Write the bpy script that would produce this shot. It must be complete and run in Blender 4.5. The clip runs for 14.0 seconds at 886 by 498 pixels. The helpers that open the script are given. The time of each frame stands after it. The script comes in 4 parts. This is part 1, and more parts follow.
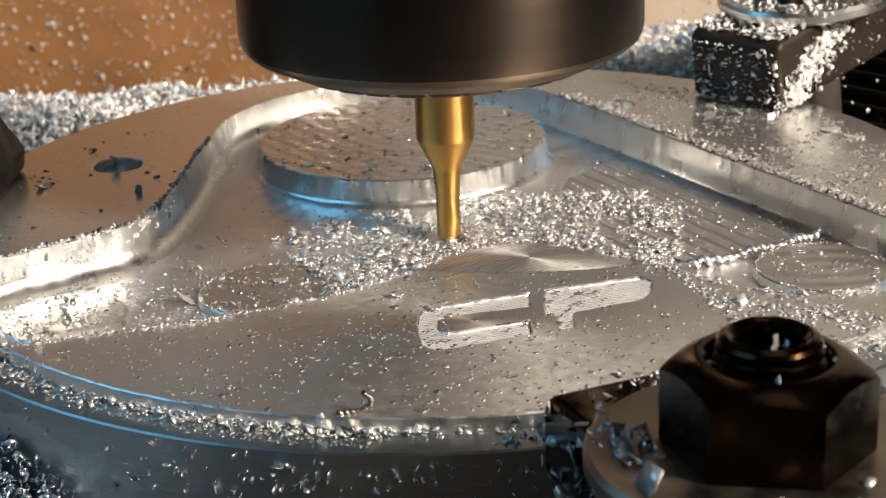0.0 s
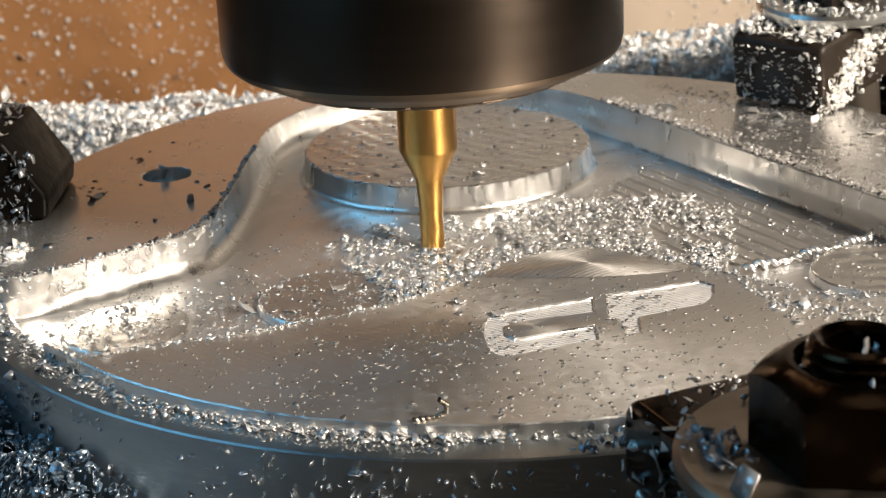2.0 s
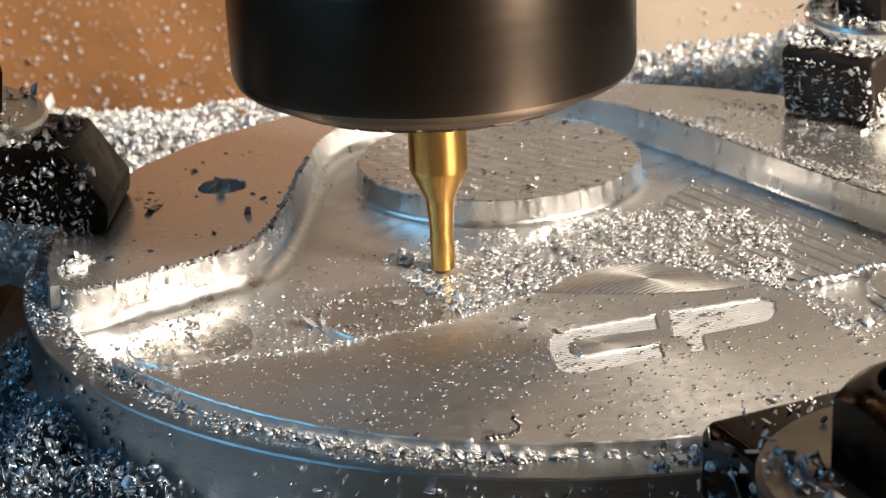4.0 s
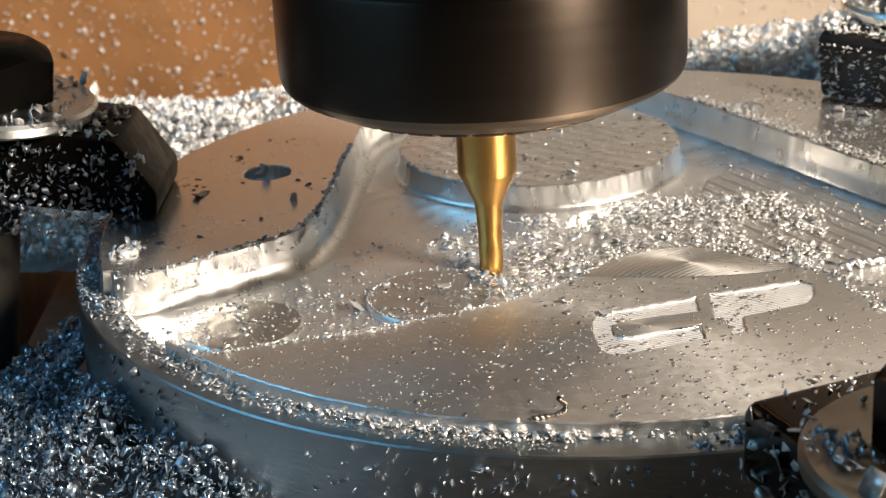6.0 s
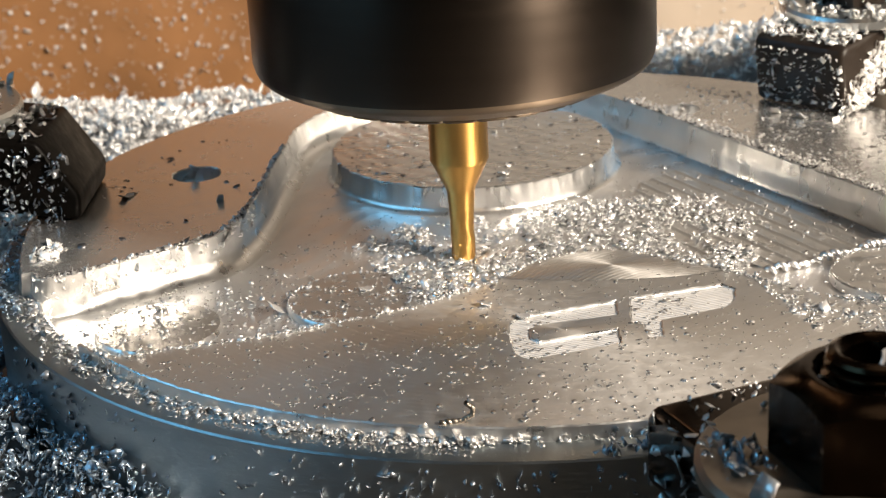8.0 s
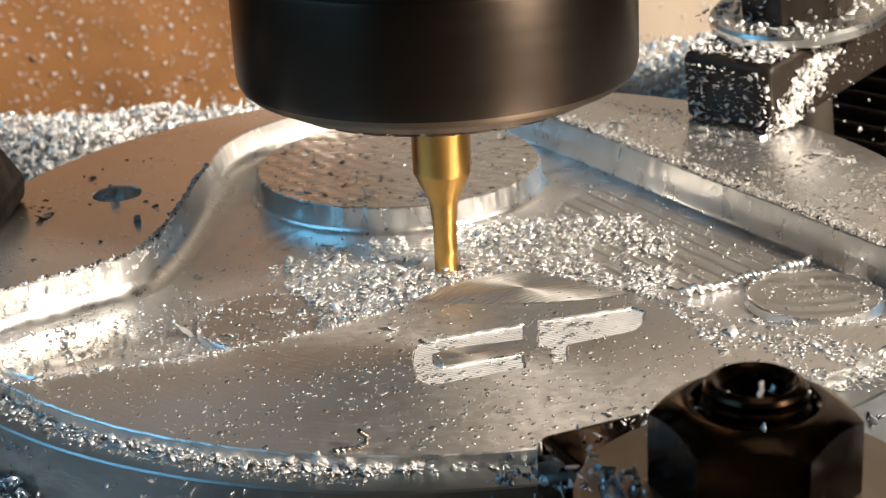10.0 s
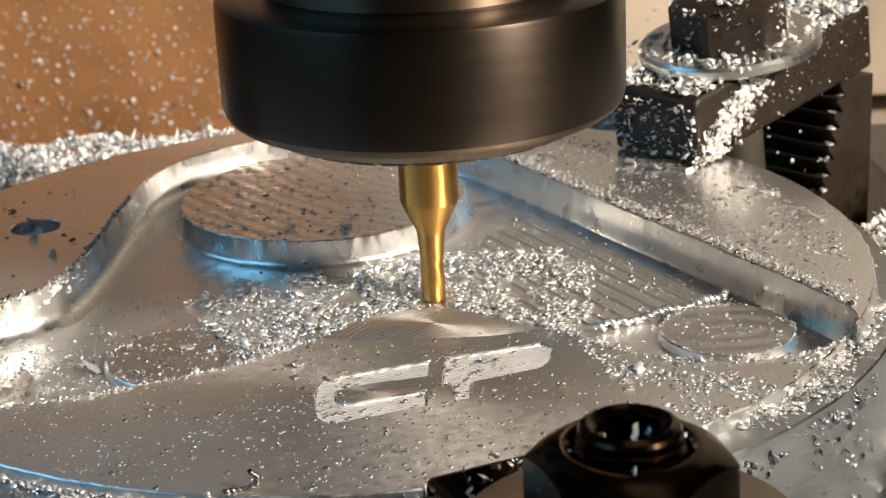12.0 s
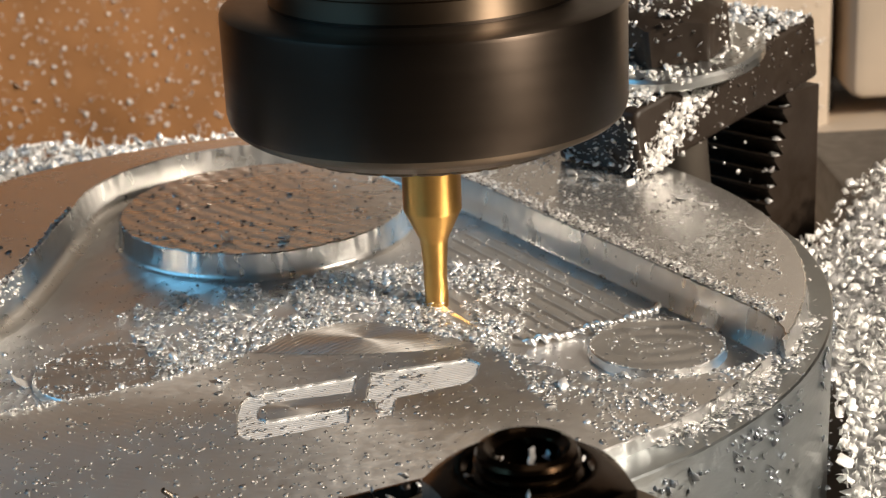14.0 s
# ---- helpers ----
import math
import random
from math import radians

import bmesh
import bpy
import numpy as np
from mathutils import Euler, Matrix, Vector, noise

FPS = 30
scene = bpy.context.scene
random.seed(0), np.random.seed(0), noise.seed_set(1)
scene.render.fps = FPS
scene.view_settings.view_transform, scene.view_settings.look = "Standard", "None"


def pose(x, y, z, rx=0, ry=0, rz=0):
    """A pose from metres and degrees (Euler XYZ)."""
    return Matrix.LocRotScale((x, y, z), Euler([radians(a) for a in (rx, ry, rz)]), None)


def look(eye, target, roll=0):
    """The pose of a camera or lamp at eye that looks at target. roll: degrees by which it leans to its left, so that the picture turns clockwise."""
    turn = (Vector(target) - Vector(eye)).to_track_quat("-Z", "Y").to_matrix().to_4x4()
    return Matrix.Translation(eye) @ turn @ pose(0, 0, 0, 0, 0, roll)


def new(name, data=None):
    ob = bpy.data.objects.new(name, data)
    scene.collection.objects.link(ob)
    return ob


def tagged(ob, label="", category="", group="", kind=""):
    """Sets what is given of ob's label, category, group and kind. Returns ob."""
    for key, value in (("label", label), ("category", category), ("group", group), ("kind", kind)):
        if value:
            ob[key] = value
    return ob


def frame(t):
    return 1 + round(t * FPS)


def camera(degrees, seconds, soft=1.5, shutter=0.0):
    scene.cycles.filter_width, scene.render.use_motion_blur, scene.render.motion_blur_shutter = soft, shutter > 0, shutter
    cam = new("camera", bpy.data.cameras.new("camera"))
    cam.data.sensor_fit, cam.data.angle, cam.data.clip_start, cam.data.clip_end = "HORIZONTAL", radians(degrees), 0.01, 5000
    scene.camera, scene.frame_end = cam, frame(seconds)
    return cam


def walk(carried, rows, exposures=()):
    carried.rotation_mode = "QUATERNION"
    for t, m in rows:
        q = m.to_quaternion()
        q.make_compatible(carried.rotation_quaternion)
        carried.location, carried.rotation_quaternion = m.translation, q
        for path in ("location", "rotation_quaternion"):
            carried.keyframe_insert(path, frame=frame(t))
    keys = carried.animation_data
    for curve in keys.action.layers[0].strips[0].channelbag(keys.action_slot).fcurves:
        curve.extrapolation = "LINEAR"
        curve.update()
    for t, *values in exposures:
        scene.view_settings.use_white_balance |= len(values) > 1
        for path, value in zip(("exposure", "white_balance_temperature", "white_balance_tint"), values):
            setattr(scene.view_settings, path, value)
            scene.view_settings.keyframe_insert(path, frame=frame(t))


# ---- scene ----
cam = camera(28.313, 14.0, 1.2)
CAM_ROWS = [
    (0, pose(-0.00278, -0.17597, 0.08424, 69.799, 2.138, -1.454)),
    (0.5, pose(-0.00262, -0.17661, 0.08445, 69.703, 2.509, -1.562)),
    (1, pose(-0.00202, -0.17710, 0.08527, 69.622, 2.524, -1.559)),
    (1.5, pose(-0.00169, -0.17668, 0.08604, 69.613, 2.741, -1.725)),
    (2, pose(-0.00183, -0.17693, 0.08509, 69.884, 2.621, -1.898)),
    (2.5, pose(-0.00075, -0.17658, 0.08598, 69.212, 2.407, -3.217)),
    (3, pose(0.00381, -0.17601, 0.08931, 70.024, 2.188, -4.087)),
    (3.5, pose(0.00253, -0.17614, 0.08785, 69.642, 2.493, -3.048)),
    (4, pose(-0.00217, -0.17505, 0.08757, 69.751, 2.460, -1.635)),
    (4.2, pose(-0.00307, -0.17471, 0.08670, 69.901, 2.512, -1.163)),
    (6.3, pose(-0.00399, -0.17300, 0.08903, 69.273, 3.014, -0.739)),
    (6.5, pose(-0.00338, -0.17299, 0.08908, 69.365, 3.152, -0.865)),
    (7, pose(-0.00374, -0.17427, 0.08761, 69.394, 2.740, -0.905)),
    (7.5, pose(-0.00318, -0.17505, 0.08755, 69.275, 2.661, -1.006)),
    (8, pose(-0.00268, -0.17556, 0.08804, 69.345, 2.704, -1.180)),
    (8.2, pose(-0.00316, -0.17586, 0.08757, 69.565, 2.594, -1.427)),
    (10.5, pose(-0.00192, -0.17545, 0.08875, 69.527, 2.577, -1.620)),
    (11, pose(-0.00250, -0.17566, 0.08871, 69.675, 2.479, -1.840)),
    (11.5, pose(-0.00268, -0.17512, 0.08946, 69.812, 2.465, -1.800)),
    (12, pose(-0.00190, -0.17477, 0.08867, 70.319, 2.506, -1.910)),
    (12.5, pose(-0.00236, -0.17493, 0.08903, 70.410, 2.255, -2.303)),
    (13, pose(-0.00223, -0.17530, 0.08904, 70.406, 2.299, -2.092)),
    (13.5, pose(-0.00256, -0.17525, 0.08914, 70.339, 2.339, -2.161)),
    (14, pose(-0.00305, -0.17538, 0.08984, 70.255, 2.383, -2.146)),
]
walk(cam, CAM_ROWS, ((0, -0.09), (1.5, -0.07), (3.5, 0.06), (6.5, 0.13), (8.2, 0.16), (10.5, 0.13), (12, 0.02), (13, -0.03), (14, -0.08)))
cam.data.dof.use_dof, cam.data.dof.focus_distance, cam.data.dof.aperture_fstop = True, 0.162, 98.0
# seconds, x and y of the disc's centre in mm
TABLE_ROWS = [(0, -0.10, 3.48), (0.5, 1.52, 3.17), (1, 3.51, 3.02), (1.5, 5.43, 2.93), (2, 7.36, 2.97), (2.5, 9.16, 3.27), (3, 11.02, 3.78), (3.5, 12.09, 4.22), (4, 12.45, 5.14), (4.2, 12.37, 5.50), (6.3, 11.90, 10.57), (6.5, 11.28, 10.25), (7, 10.00, 8.59), (7.5, 8.50, 7.40), (8, 6.90, 6.59), (8.2, 6.10, 6.19), (10.5, -2.05, 4.22), (11, -3.97, 3.68), (11.5, -5.97, 3.92), (12, -7.92, 3.79), (12.5, -9.80, 3.50), (13, -11.60, 3.14), (13.5, -13.50, 2.98), (14, -15.34, 2.62)]
# seconds, height of the spindle in mm
SPINDLE_ROWS = [(0, 0.14), (0.5, -0.17), (1, -0.21), (1.5, -0.23), (2, -0.13), (2.5, 0.22), (3, 0.32), (3.5, 0.42), (4, 0.22), (4.2, 0.20), (6.3, 0.07), (6.5, 0.18), (7, 0.08), (7.5, -0.00), (8, 0.11), (8.2, 0.32), (10.5, 0.04), (11, 0.15), (11.5, -0.00), (12, -0.08), (12.5, -0.17), (13, -0.22), (13.5, -0.45), (14, -0.37)]

# ---------- light ----------
world = bpy.data.worlds.new("room_light")
scene.world = world
world.use_nodes = True
world.node_tree.nodes["Background"].inputs[0].default_value = (0.55, 0.60, 0.70, 1)
world.node_tree.nodes["Background"].inputs[1].default_value = 0.006


def area_lamp(name, eye, target, size_x, size_y, watts, colour):
    data = bpy.data.lights.new(name, "AREA")
    data.shape, data.size, data.size_y = "RECTANGLE", size_x, size_y
    data.energy, data.color = watts, colour
    ob = new(name, data)
    ob.matrix_world = look(eye, target)
    return ob


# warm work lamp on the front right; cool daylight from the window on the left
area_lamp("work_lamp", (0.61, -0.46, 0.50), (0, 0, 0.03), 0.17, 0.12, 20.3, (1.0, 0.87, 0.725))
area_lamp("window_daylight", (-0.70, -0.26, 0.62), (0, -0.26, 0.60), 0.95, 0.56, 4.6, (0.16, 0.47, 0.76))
# weak unseen fill from above, added to lift the upward faces
area_lamp("overhead_fill", (0.15, 0.10, 0.95), (0, 0.05, 0), 0.30, 0.30, 0.22, (1.0, 0.92, 0.82))

MM = 0.001


# ---------- materials ----------
def material(name, colour, rough, metal=0.0, grain=0.0, grain_size=900.0, var=0.15, var_size=120.0, wave=None, stretch=(1, 1, 1), rough_var=0.1, spec=0.5, aniso=0.0):
    """A surface with colour and gloss that vary at two scales, fine bump and, where it is milled, the cutter's lines."""
    m = bpy.data.materials.new(name)
    m.use_nodes = True
    n, link = m.node_tree.nodes, m.node_tree.links.new
    b = n["Principled BSDF"]
    b.inputs["Metallic"].default_value = metal
    b.inputs["Specular IOR Level"].default_value = spec
    co = n.new("ShaderNodeTexCoord")
    mp = n.new("ShaderNodeMapping")
    mp.inputs["Scale"].default_value = stretch
    link(co.outputs["Object"], mp.inputs[0])
    big, fine = n.new("ShaderNodeTexNoise"), n.new("ShaderNodeTexNoise")
    big.inputs["Scale"].default_value, big.inputs["Detail"].default_value = var_size, 5
    fine.inputs["Scale"].default_value, fine.inputs["Detail"].default_value = grain_size, 4
    link(mp.outputs[0], big.inputs["Vector"])
    link(mp.outputs[0], fine.inputs["Vector"])
    mix = n.new("ShaderNodeMix")
    mix.data_type = "RGBA"
    mix.inputs[6].default_value = tuple(c * (1 - var) for c in colour) + (1,)
    mix.inputs[7].default_value = tuple(min(1, c * (1 + var)) for c in colour) + (1,)
    link(big.outputs[0], mix.inputs[0])
    link(mix.outputs[2], b.inputs["Base Color"])
    rr = n.new("ShaderNodeMapRange")
    rr.inputs[1].default_value, rr.inputs[2].default_value = 0.3, 0.7
    rr.inputs[3].default_value, rr.inputs[4].default_value = max(0.02, rough - rough_var), min(1, rough + rough_var)
    mm_ = n.new("ShaderNodeMath")
    mm_.operation = "MULTIPLY_ADD"
    mm_.inputs[1].default_value, mm_.inputs[2].default_value = 0.5, 0.0
    add = n.new("ShaderNodeMath")
    link(big.outputs[0], mm_.inputs[0])
    half = n.new("ShaderNodeMath")
    half.operation, half.inputs[1].default_value = "MULTIPLY", 0.5
    link(fine.outputs[0], half.inputs[0])
    link(mm_.outputs[0], add.inputs[0])
    link(half.outputs[0], add.inputs[1])
    link(add.outputs[0], rr.inputs[0])
    link(rr.outputs[0], b.inputs["Roughness"])
    if aniso:  # turned surfaces: the lathe's rings stretch a highlight along the axis
        tan = n.new("ShaderNodeTangent")
        tan.direction_type, tan.axis = "RADIAL", "Z"
        link(tan.outputs[0], b.inputs["Tangent"])
        b.inputs["Anisotropic"].default_value, b.inputs["Anisotropic Rotation"].default_value = aniso, 0.25
    height = fine.outputs[0]
    bump = n.new("ShaderNodeBump")
    bump.inputs["Strength"].default_value = grain
    bump.inputs["Distance"].default_value = 0.0002
    link(height, bump.inputs["Height"])
    last = bump
    if wave:  # kind, lines per metre, turn in degrees, distortion, depth, centre, stretch along x
        kind, per_m, turn, dist, depth, centre, oval = (*wave, 1.0)[:7]
        wm = n.new("ShaderNodeMapping")
        wm.inputs["Location"].default_value = (-centre[0] * MM, -centre[1] * MM, 0)
        link(co.outputs["Object"], wm.inputs[0])
        wr = n.new("ShaderNodeMapping")
        wr.inputs["Rotation"].default_value = (0, 0, radians(turn))
        wr.inputs["Scale"].default_value = (oval, 1, 1)
        link(wm.outputs[0], wr.inputs[0])
        w = n.new("ShaderNodeTexWave")
        w.wave_type = kind
        if kind == "RINGS":
            w.rings_direction = "Z"
        w.inputs["Scale"].default_value = per_m / 3.18
        w.inputs["Distortion"].default_value = dist
        w.inputs["Detail"].default_value = 2
        w.inputs["Detail Scale"].default_value = 0.6
        link(wr.outputs[0], w.inputs["Vector"])
        b2 = n.new("ShaderNodeBump")
        b2.inputs["Strength"].default_value = 1.0
        b2.inputs["Distance"].default_value = depth * MM
        link(w.outputs[1], b2.inputs["Height"])
        link(bump.outputs[0], b2.inputs["Normal"])
        last = b2
    link(last.outputs[0], b.inputs["Normal"])
    return m


ALU = (0.80, 0.79, 0.77)
M_LAND = material("milled aluminium, fine lines", ALU, 0.24, 0.92, 0.12, 700, 0.12, 90, ("BANDS", 900, 62, 1.5, 0.003, (0, 0)), rough_var=0.06)
M_FACE = material("milled aluminium, fly cut", ALU, 0.43, 0.98, 0.3, 800, 0.16, 60, ("RINGS", 1300, 0, 1.6, 0.008, (0, 0)), rough_var=0.09, aniso=0.5)
M_FLOOR = material("milled aluminium, pocket floor", (0.78, 0.78, 0.78), 0.35, 0.95, 0.55, 300, 0.22, 70, ("BANDS", 300, 35, 9.0, 0.06, (0, 0)), rough_var=0.14)
M_RIDGE = material("milled aluminium, ridged", (0.70, 0.70, 0.69), 0.34, 0.93, 0.35, 500, 0.06, 120)
M_BOSS = material("milled aluminium, faced boss", ALU, 0.29, 0.95, 1.0, 420, 0.18, 260, ("RINGS", 480, 0, 2.5, 0.09, (48, 70)), stretch=(0.55, 1.7, 1))
M_WALL = material("milled aluminium, cut wall", (0.70, 0.695, 0.68), 0.32, 0.98, 0.36, 560, 0.14, 320, stretch=(1, 1, 0.6), rough_var=0.14)
# base darkened and cooled: the unlit side's shade sits in the colour
M_SIDE = material("turned aluminium side, shade tinted", (0.38, 0.41, 0.42), 0.37, 1, 0.26, 600, 0.22, 60, stretch=(1, 1, 4), aniso=0.7)
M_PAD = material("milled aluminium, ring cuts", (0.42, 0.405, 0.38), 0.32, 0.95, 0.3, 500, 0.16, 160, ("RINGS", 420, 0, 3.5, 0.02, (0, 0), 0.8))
M_PAD_SWEPT = material("milled aluminium, swept cuts", (0.60, 0.595, 0.59), 0.31, 0.96, 0.35, 420, 0.2, 160, ("BANDS", 330, 58, 5.0, 0.022, (0, 0)), stretch=(0.5, 1.6, 1))
M_PAD_OVAL = material("milled aluminium, oval cuts", (0.60, 0.59, 0.57), 0.34, 0.93, 0.3, 500, 0.12, 160, ("RINGS", 430, 0, 1.2, 0.07, (0, 0), 0.55))
M_DOME = material("milled aluminium, arc cuts", ALU, 0.42, 0.98, 0.3, 700, 0.14, 120, ("RINGS", 1700, 0, 1.5, 0.06, (0, 0)), rough_var=0.1, aniso=0.72)
M_MARK = material("engraved aluminium", (0.86, 0.85, 0.84), 0.45, 0.62, 0.5, 900, 0.10, 300, ("BANDS", 2600, 75, 0.3, 0.05, (0, 0)))
M_CHIP = material("aluminium chips", (0.80, 0.79, 0.78), 0.38, 1, 0.1, 900, 0.08, 300)
M_BLACK = material("black oxide steel", (0.003, 0.0025, 0.002), 0.38, 0.0, 0.35, 700, 0.3, 200, rough_var=0.12, spec=0.06)
M_BROWNED = material("browned steel, dusty", (0.018, 0.012, 0.008), 0.48, 0.0, 0.4, 600, 0.35, 150, rough_var=0.14, spec=0.3)
M_NUTBLK = material("oiled black steel", (0.030, 0.018, 0.010), 0.20, 1.0, 0.25, 500, 0.4, 200, rough_var=0.12)
M_WASHER = material("browned steel", (0.27, 0.235, 0.195), 0.40, 1.0, 0.3, 500, 0.35, 200, rough_var=0.14)
M_ZINC = material("zinc plated steel", (0.62, 0.63, 0.62), 0.30, 1, 0.15, 500, 0.1, 200)
M_COLLET = material("dark hardened steel", (0.055, 0.043, 0.034), 0.38, 1, 0.03, 500, 0.08, 60, stretch=(1, 1, 14), rough_var=0.03, aniso=0.7)
M_NOSE = material("bronzed ground steel", (0.18, 0.135, 0.095), 0.40, 1, 0.02, 500, 0.1, 60, rough_var=0.03, aniso=0.85)
M_GOLD = material("gold titanium nitride coating", (0.64, 0.37, 0.11), 0.36, 1, 0.0, 900, 0.10, 200, stretch=(1, 1, 3), rough_var=0.04, aniso=0.8)
M_IRON = material("oily cast iron", (0.10, 0.085, 0.07), 0.45, 0.7, 0.4, 400, 0.3, 60)
M_BOARD = material("brown hardboard", (0.27, 0.125, 0.045), 0.55, 0, 0.3, 200, 0.55, 45)
M_PAINT = material("beige machine paint", (0.50, 0.405, 0.31), 0.45, 0, 0.2, 200, 0.3, 34)
M_TAUPE = material("taupe enclosure paint", (0.10, 0.088, 0.076), 0.5, 0, 0.2, 100, 0.15, 8)
M_TAUPE2 = material("light taupe machine paint", (0.20, 0.17, 0.14), 0.5, 0, 0.2, 100, 0.15, 8)
M_ROOM = material("workshop plaster", (0.05, 0.042, 0.036), 0.8, 0, 0.2, 60, 0.15, 4)
M_GAP_SHADE = material("gap shade tone", (0.02, 0.018, 0.016), 0.6, 0, 0.2, 200, 0.2, 30)


# ---------- mesh helpers ----------
def mesh_of(bm, name, mat, smooth=False, angle=35):
    bmesh.ops.recalc_face_normals(bm, faces=bm.faces)
    me = bpy.data.meshes.new(name)
    bm.to_mesh(me)
    bm.free()
    me.materials.append(mat)
    if smooth:
        for p in me.polygons:
            p.use_smooth = True
        me.set_sharp_from_angle(angle=radians(angle))
    return me


def part(name, bm, mat, parent, label="", smooth=True, at=None):
    ob = new(name, mesh_of(bm, name, mat, smooth))
    ob.parent = parent
    if at is not None:
        ob.matrix_basis = at
    if label:
        tagged(ob, label)
    return ob


ON_TABLE = []  # things that ride on the machine table, with their poses there


def riding(ob, m=None):
    ON_TABLE.append((ob, m or Matrix()))
    return ob


def thing(name, label, category, m=None, kind="", group=""):
    ob = new(name)
    tagged(ob, label, category, group, kind)
    return ob


def dense(points, step, closed=True, smooth=2):
    """Points on a smooth line through the given ones (mm), about step apart."""
    pts = [Vector((p[0], p[1], 0)) for p in points]
    n, out = len(pts), []
    for i in range(n if closed else n - 1):
        a = pts[(i - 1) % n] if closed or i else pts[i]
        b, c = pts[i], pts[(i + 1) % n]
        d = pts[(i + 2) % n] if closed or i + 2 < n else c
        k = max(2, int((c - b).length / step))
        for j in range(k):
            t = j / k
            v = 0.5 * (2 * b + (c - a) * t + (2 * a - 5 * b + 4 * c - d) * t * t + (3 * b - a - 3 * c + d) * t ** 3)
            out.append((v.x, v.y))
    if not closed:
        out.append((pts[-1].x, pts[-1].y))
    return out


def arc(cx, cy, r, a0, a1, step=0.7):
    k = max(2, int(abs(radians(a1 - a0)) * r / step))
    return [(cx + r * math.cos(radians(a0 + (a1 - a0) * i / k)), cy + r * math.sin(radians(a0 + (a1 - a0) * i / k))) for i in range(k + 1)]


def prism(outer, z0, z1, holes=(), slope=0.0, rough=0.0, lip=0.12, seed=0, cove=0.0, fade=None):
    """A block with the given outline (mm), its upper edge eased by lip; rough: unevenness of the outline. Two meshes: top, walls."""
    rng = random.Random(seed)
    top, wall = bmesh.new(), bmesh.new()
    edges = []
    for n, loop in enumerate([outer, *holes]):
        k = len(loop)
        jag = [rng.uniform(-rough, rough) for _ in loop]
        nrm = []
        for i in range(k):
            a, c = loop[i - 1], loop[(i + 1) % k]
            d = Vector((c[1] - a[1], a[0] - c[0]))
            nrm.append(d.normalized() if d.length > 1e-9 else Vector((0, 0)))
        area = sum(loop[i - 1][0] * loop[i][1] - loop[i][0] * loop[i - 1][1] for i in range(k))
        out = 1 if area > 0 else -1
        if n:
            out = -out
        def ring(bm, off, z, jagged):
            return [bm.verts.new(((p[0] + out * q.x * (off + j * jagged)) * MM, (p[1] + out * q.y * (off + j * jagged)) * MM, z * MM)) for p, q, j in zip(loop, nrm, jag)]
        a = ring(top, -lip, z1, 1)
        edges += [top.edges.new((a[i], a[(i + 1) % k])) for i in range(k)]
        r = [ring(wall, -lip, z1, 1), ring(wall, 0.02, z1 - lip, 1), ring(wall, slope * 0.4, (z0 + cove + z1) / 2, 0.5), ring(wall, slope, z0 + cove, 0.2)]
        if cove and not n:
            for q in (11, 22, 34, 45, 56, 68, 79, 90):
                r.append(ring(wall, slope + cove * (1 - math.cos(radians(q))), z0 + cove * (1 - math.sin(radians(q))), 0))
                if fade:
                    for v, p, d in zip(r[-1], loop, nrm):
                        w = cove * (1 - math.cos(radians(q))) * (fade(p) - 1)
                        v.co.x += out * d.x * w * MM
                        v.co.y += out * d.y * w * MM
        for u, w in zip(r, r[1:]):
            for i in range(k):
                wall.faces.new((u[i], u[(i + 1) % k], w[(i + 1) % k], w[i]))
    bmesh.ops.triangle_fill(top, edges=edges, use_beauty=True, use_dissolve=False, normal=(0, 0, 1))
    for f in top.faces:
        if f.normal.z < 0:
            f.normal_flip()
    return top, wall


def lathe(profile, seg=96, turn=0):
    """A turned body: profile of (radius, height) in mm from top to bottom."""
    bm = bmesh.new()
    rings = []
    for r, z in profile:
        if r < 1e-6:
            rings.append([bm.verts.new((0, 0, z * MM))])
        else:
            rings.append([bm.verts.new((r * MM * math.cos(2 * math.pi * i / seg + turn), r * MM * math.sin(2 * math.pi * i / seg + turn), z * MM)) for i in range(seg)])
    for a, b in zip(rings, rings[1:]):
        for i in range(seg):
            j = (i + 1) % seg
            if len(a) == 1:
                bm.faces.new((a[0], b[j], b[i]))
            elif len(b) == 1:
                bm.faces.new((a[i], a[j], b[0]))
            else:
                bm.faces.new((a[i], a[j], b[j], b[i]))
    return bm


def hull(points, bevel=0.5, seg=2):
    bm = bmesh.new()
    for p in points:
        bm.verts.new([c * MM for c in p])
    bmesh.ops.convex_hull(bm, input=bm.verts)
    bmesh.ops.dissolve_limit(bm, angle_limit=radians(1), verts=bm.verts, edges=bm.edges)
    if bevel:
        bmesh.ops.bevel(bm, geom=list(bm.edges), offset=bevel * MM, segments=seg, affect="EDGES", profile=0.5)
    return bm


def box(x0, x1, y0, y1, z0, z1, bevel=0.5):
    return hull([(x, y, z) for x in (x0, x1) for y in (y0, y1) for z in (z0, z1)], bevel)


# ---------- the room and the machine behind ----------
def panel(name, x0, x1, y0, y1, z0, z1, mat, label="", cat="", kind="structure", bevel=1.0):
    ob = new(name, mesh_of(box(x0, x1, y0, y1, z0, z1, bevel), name, mat, True))
    return tagged(ob, label, cat, kind=kind)


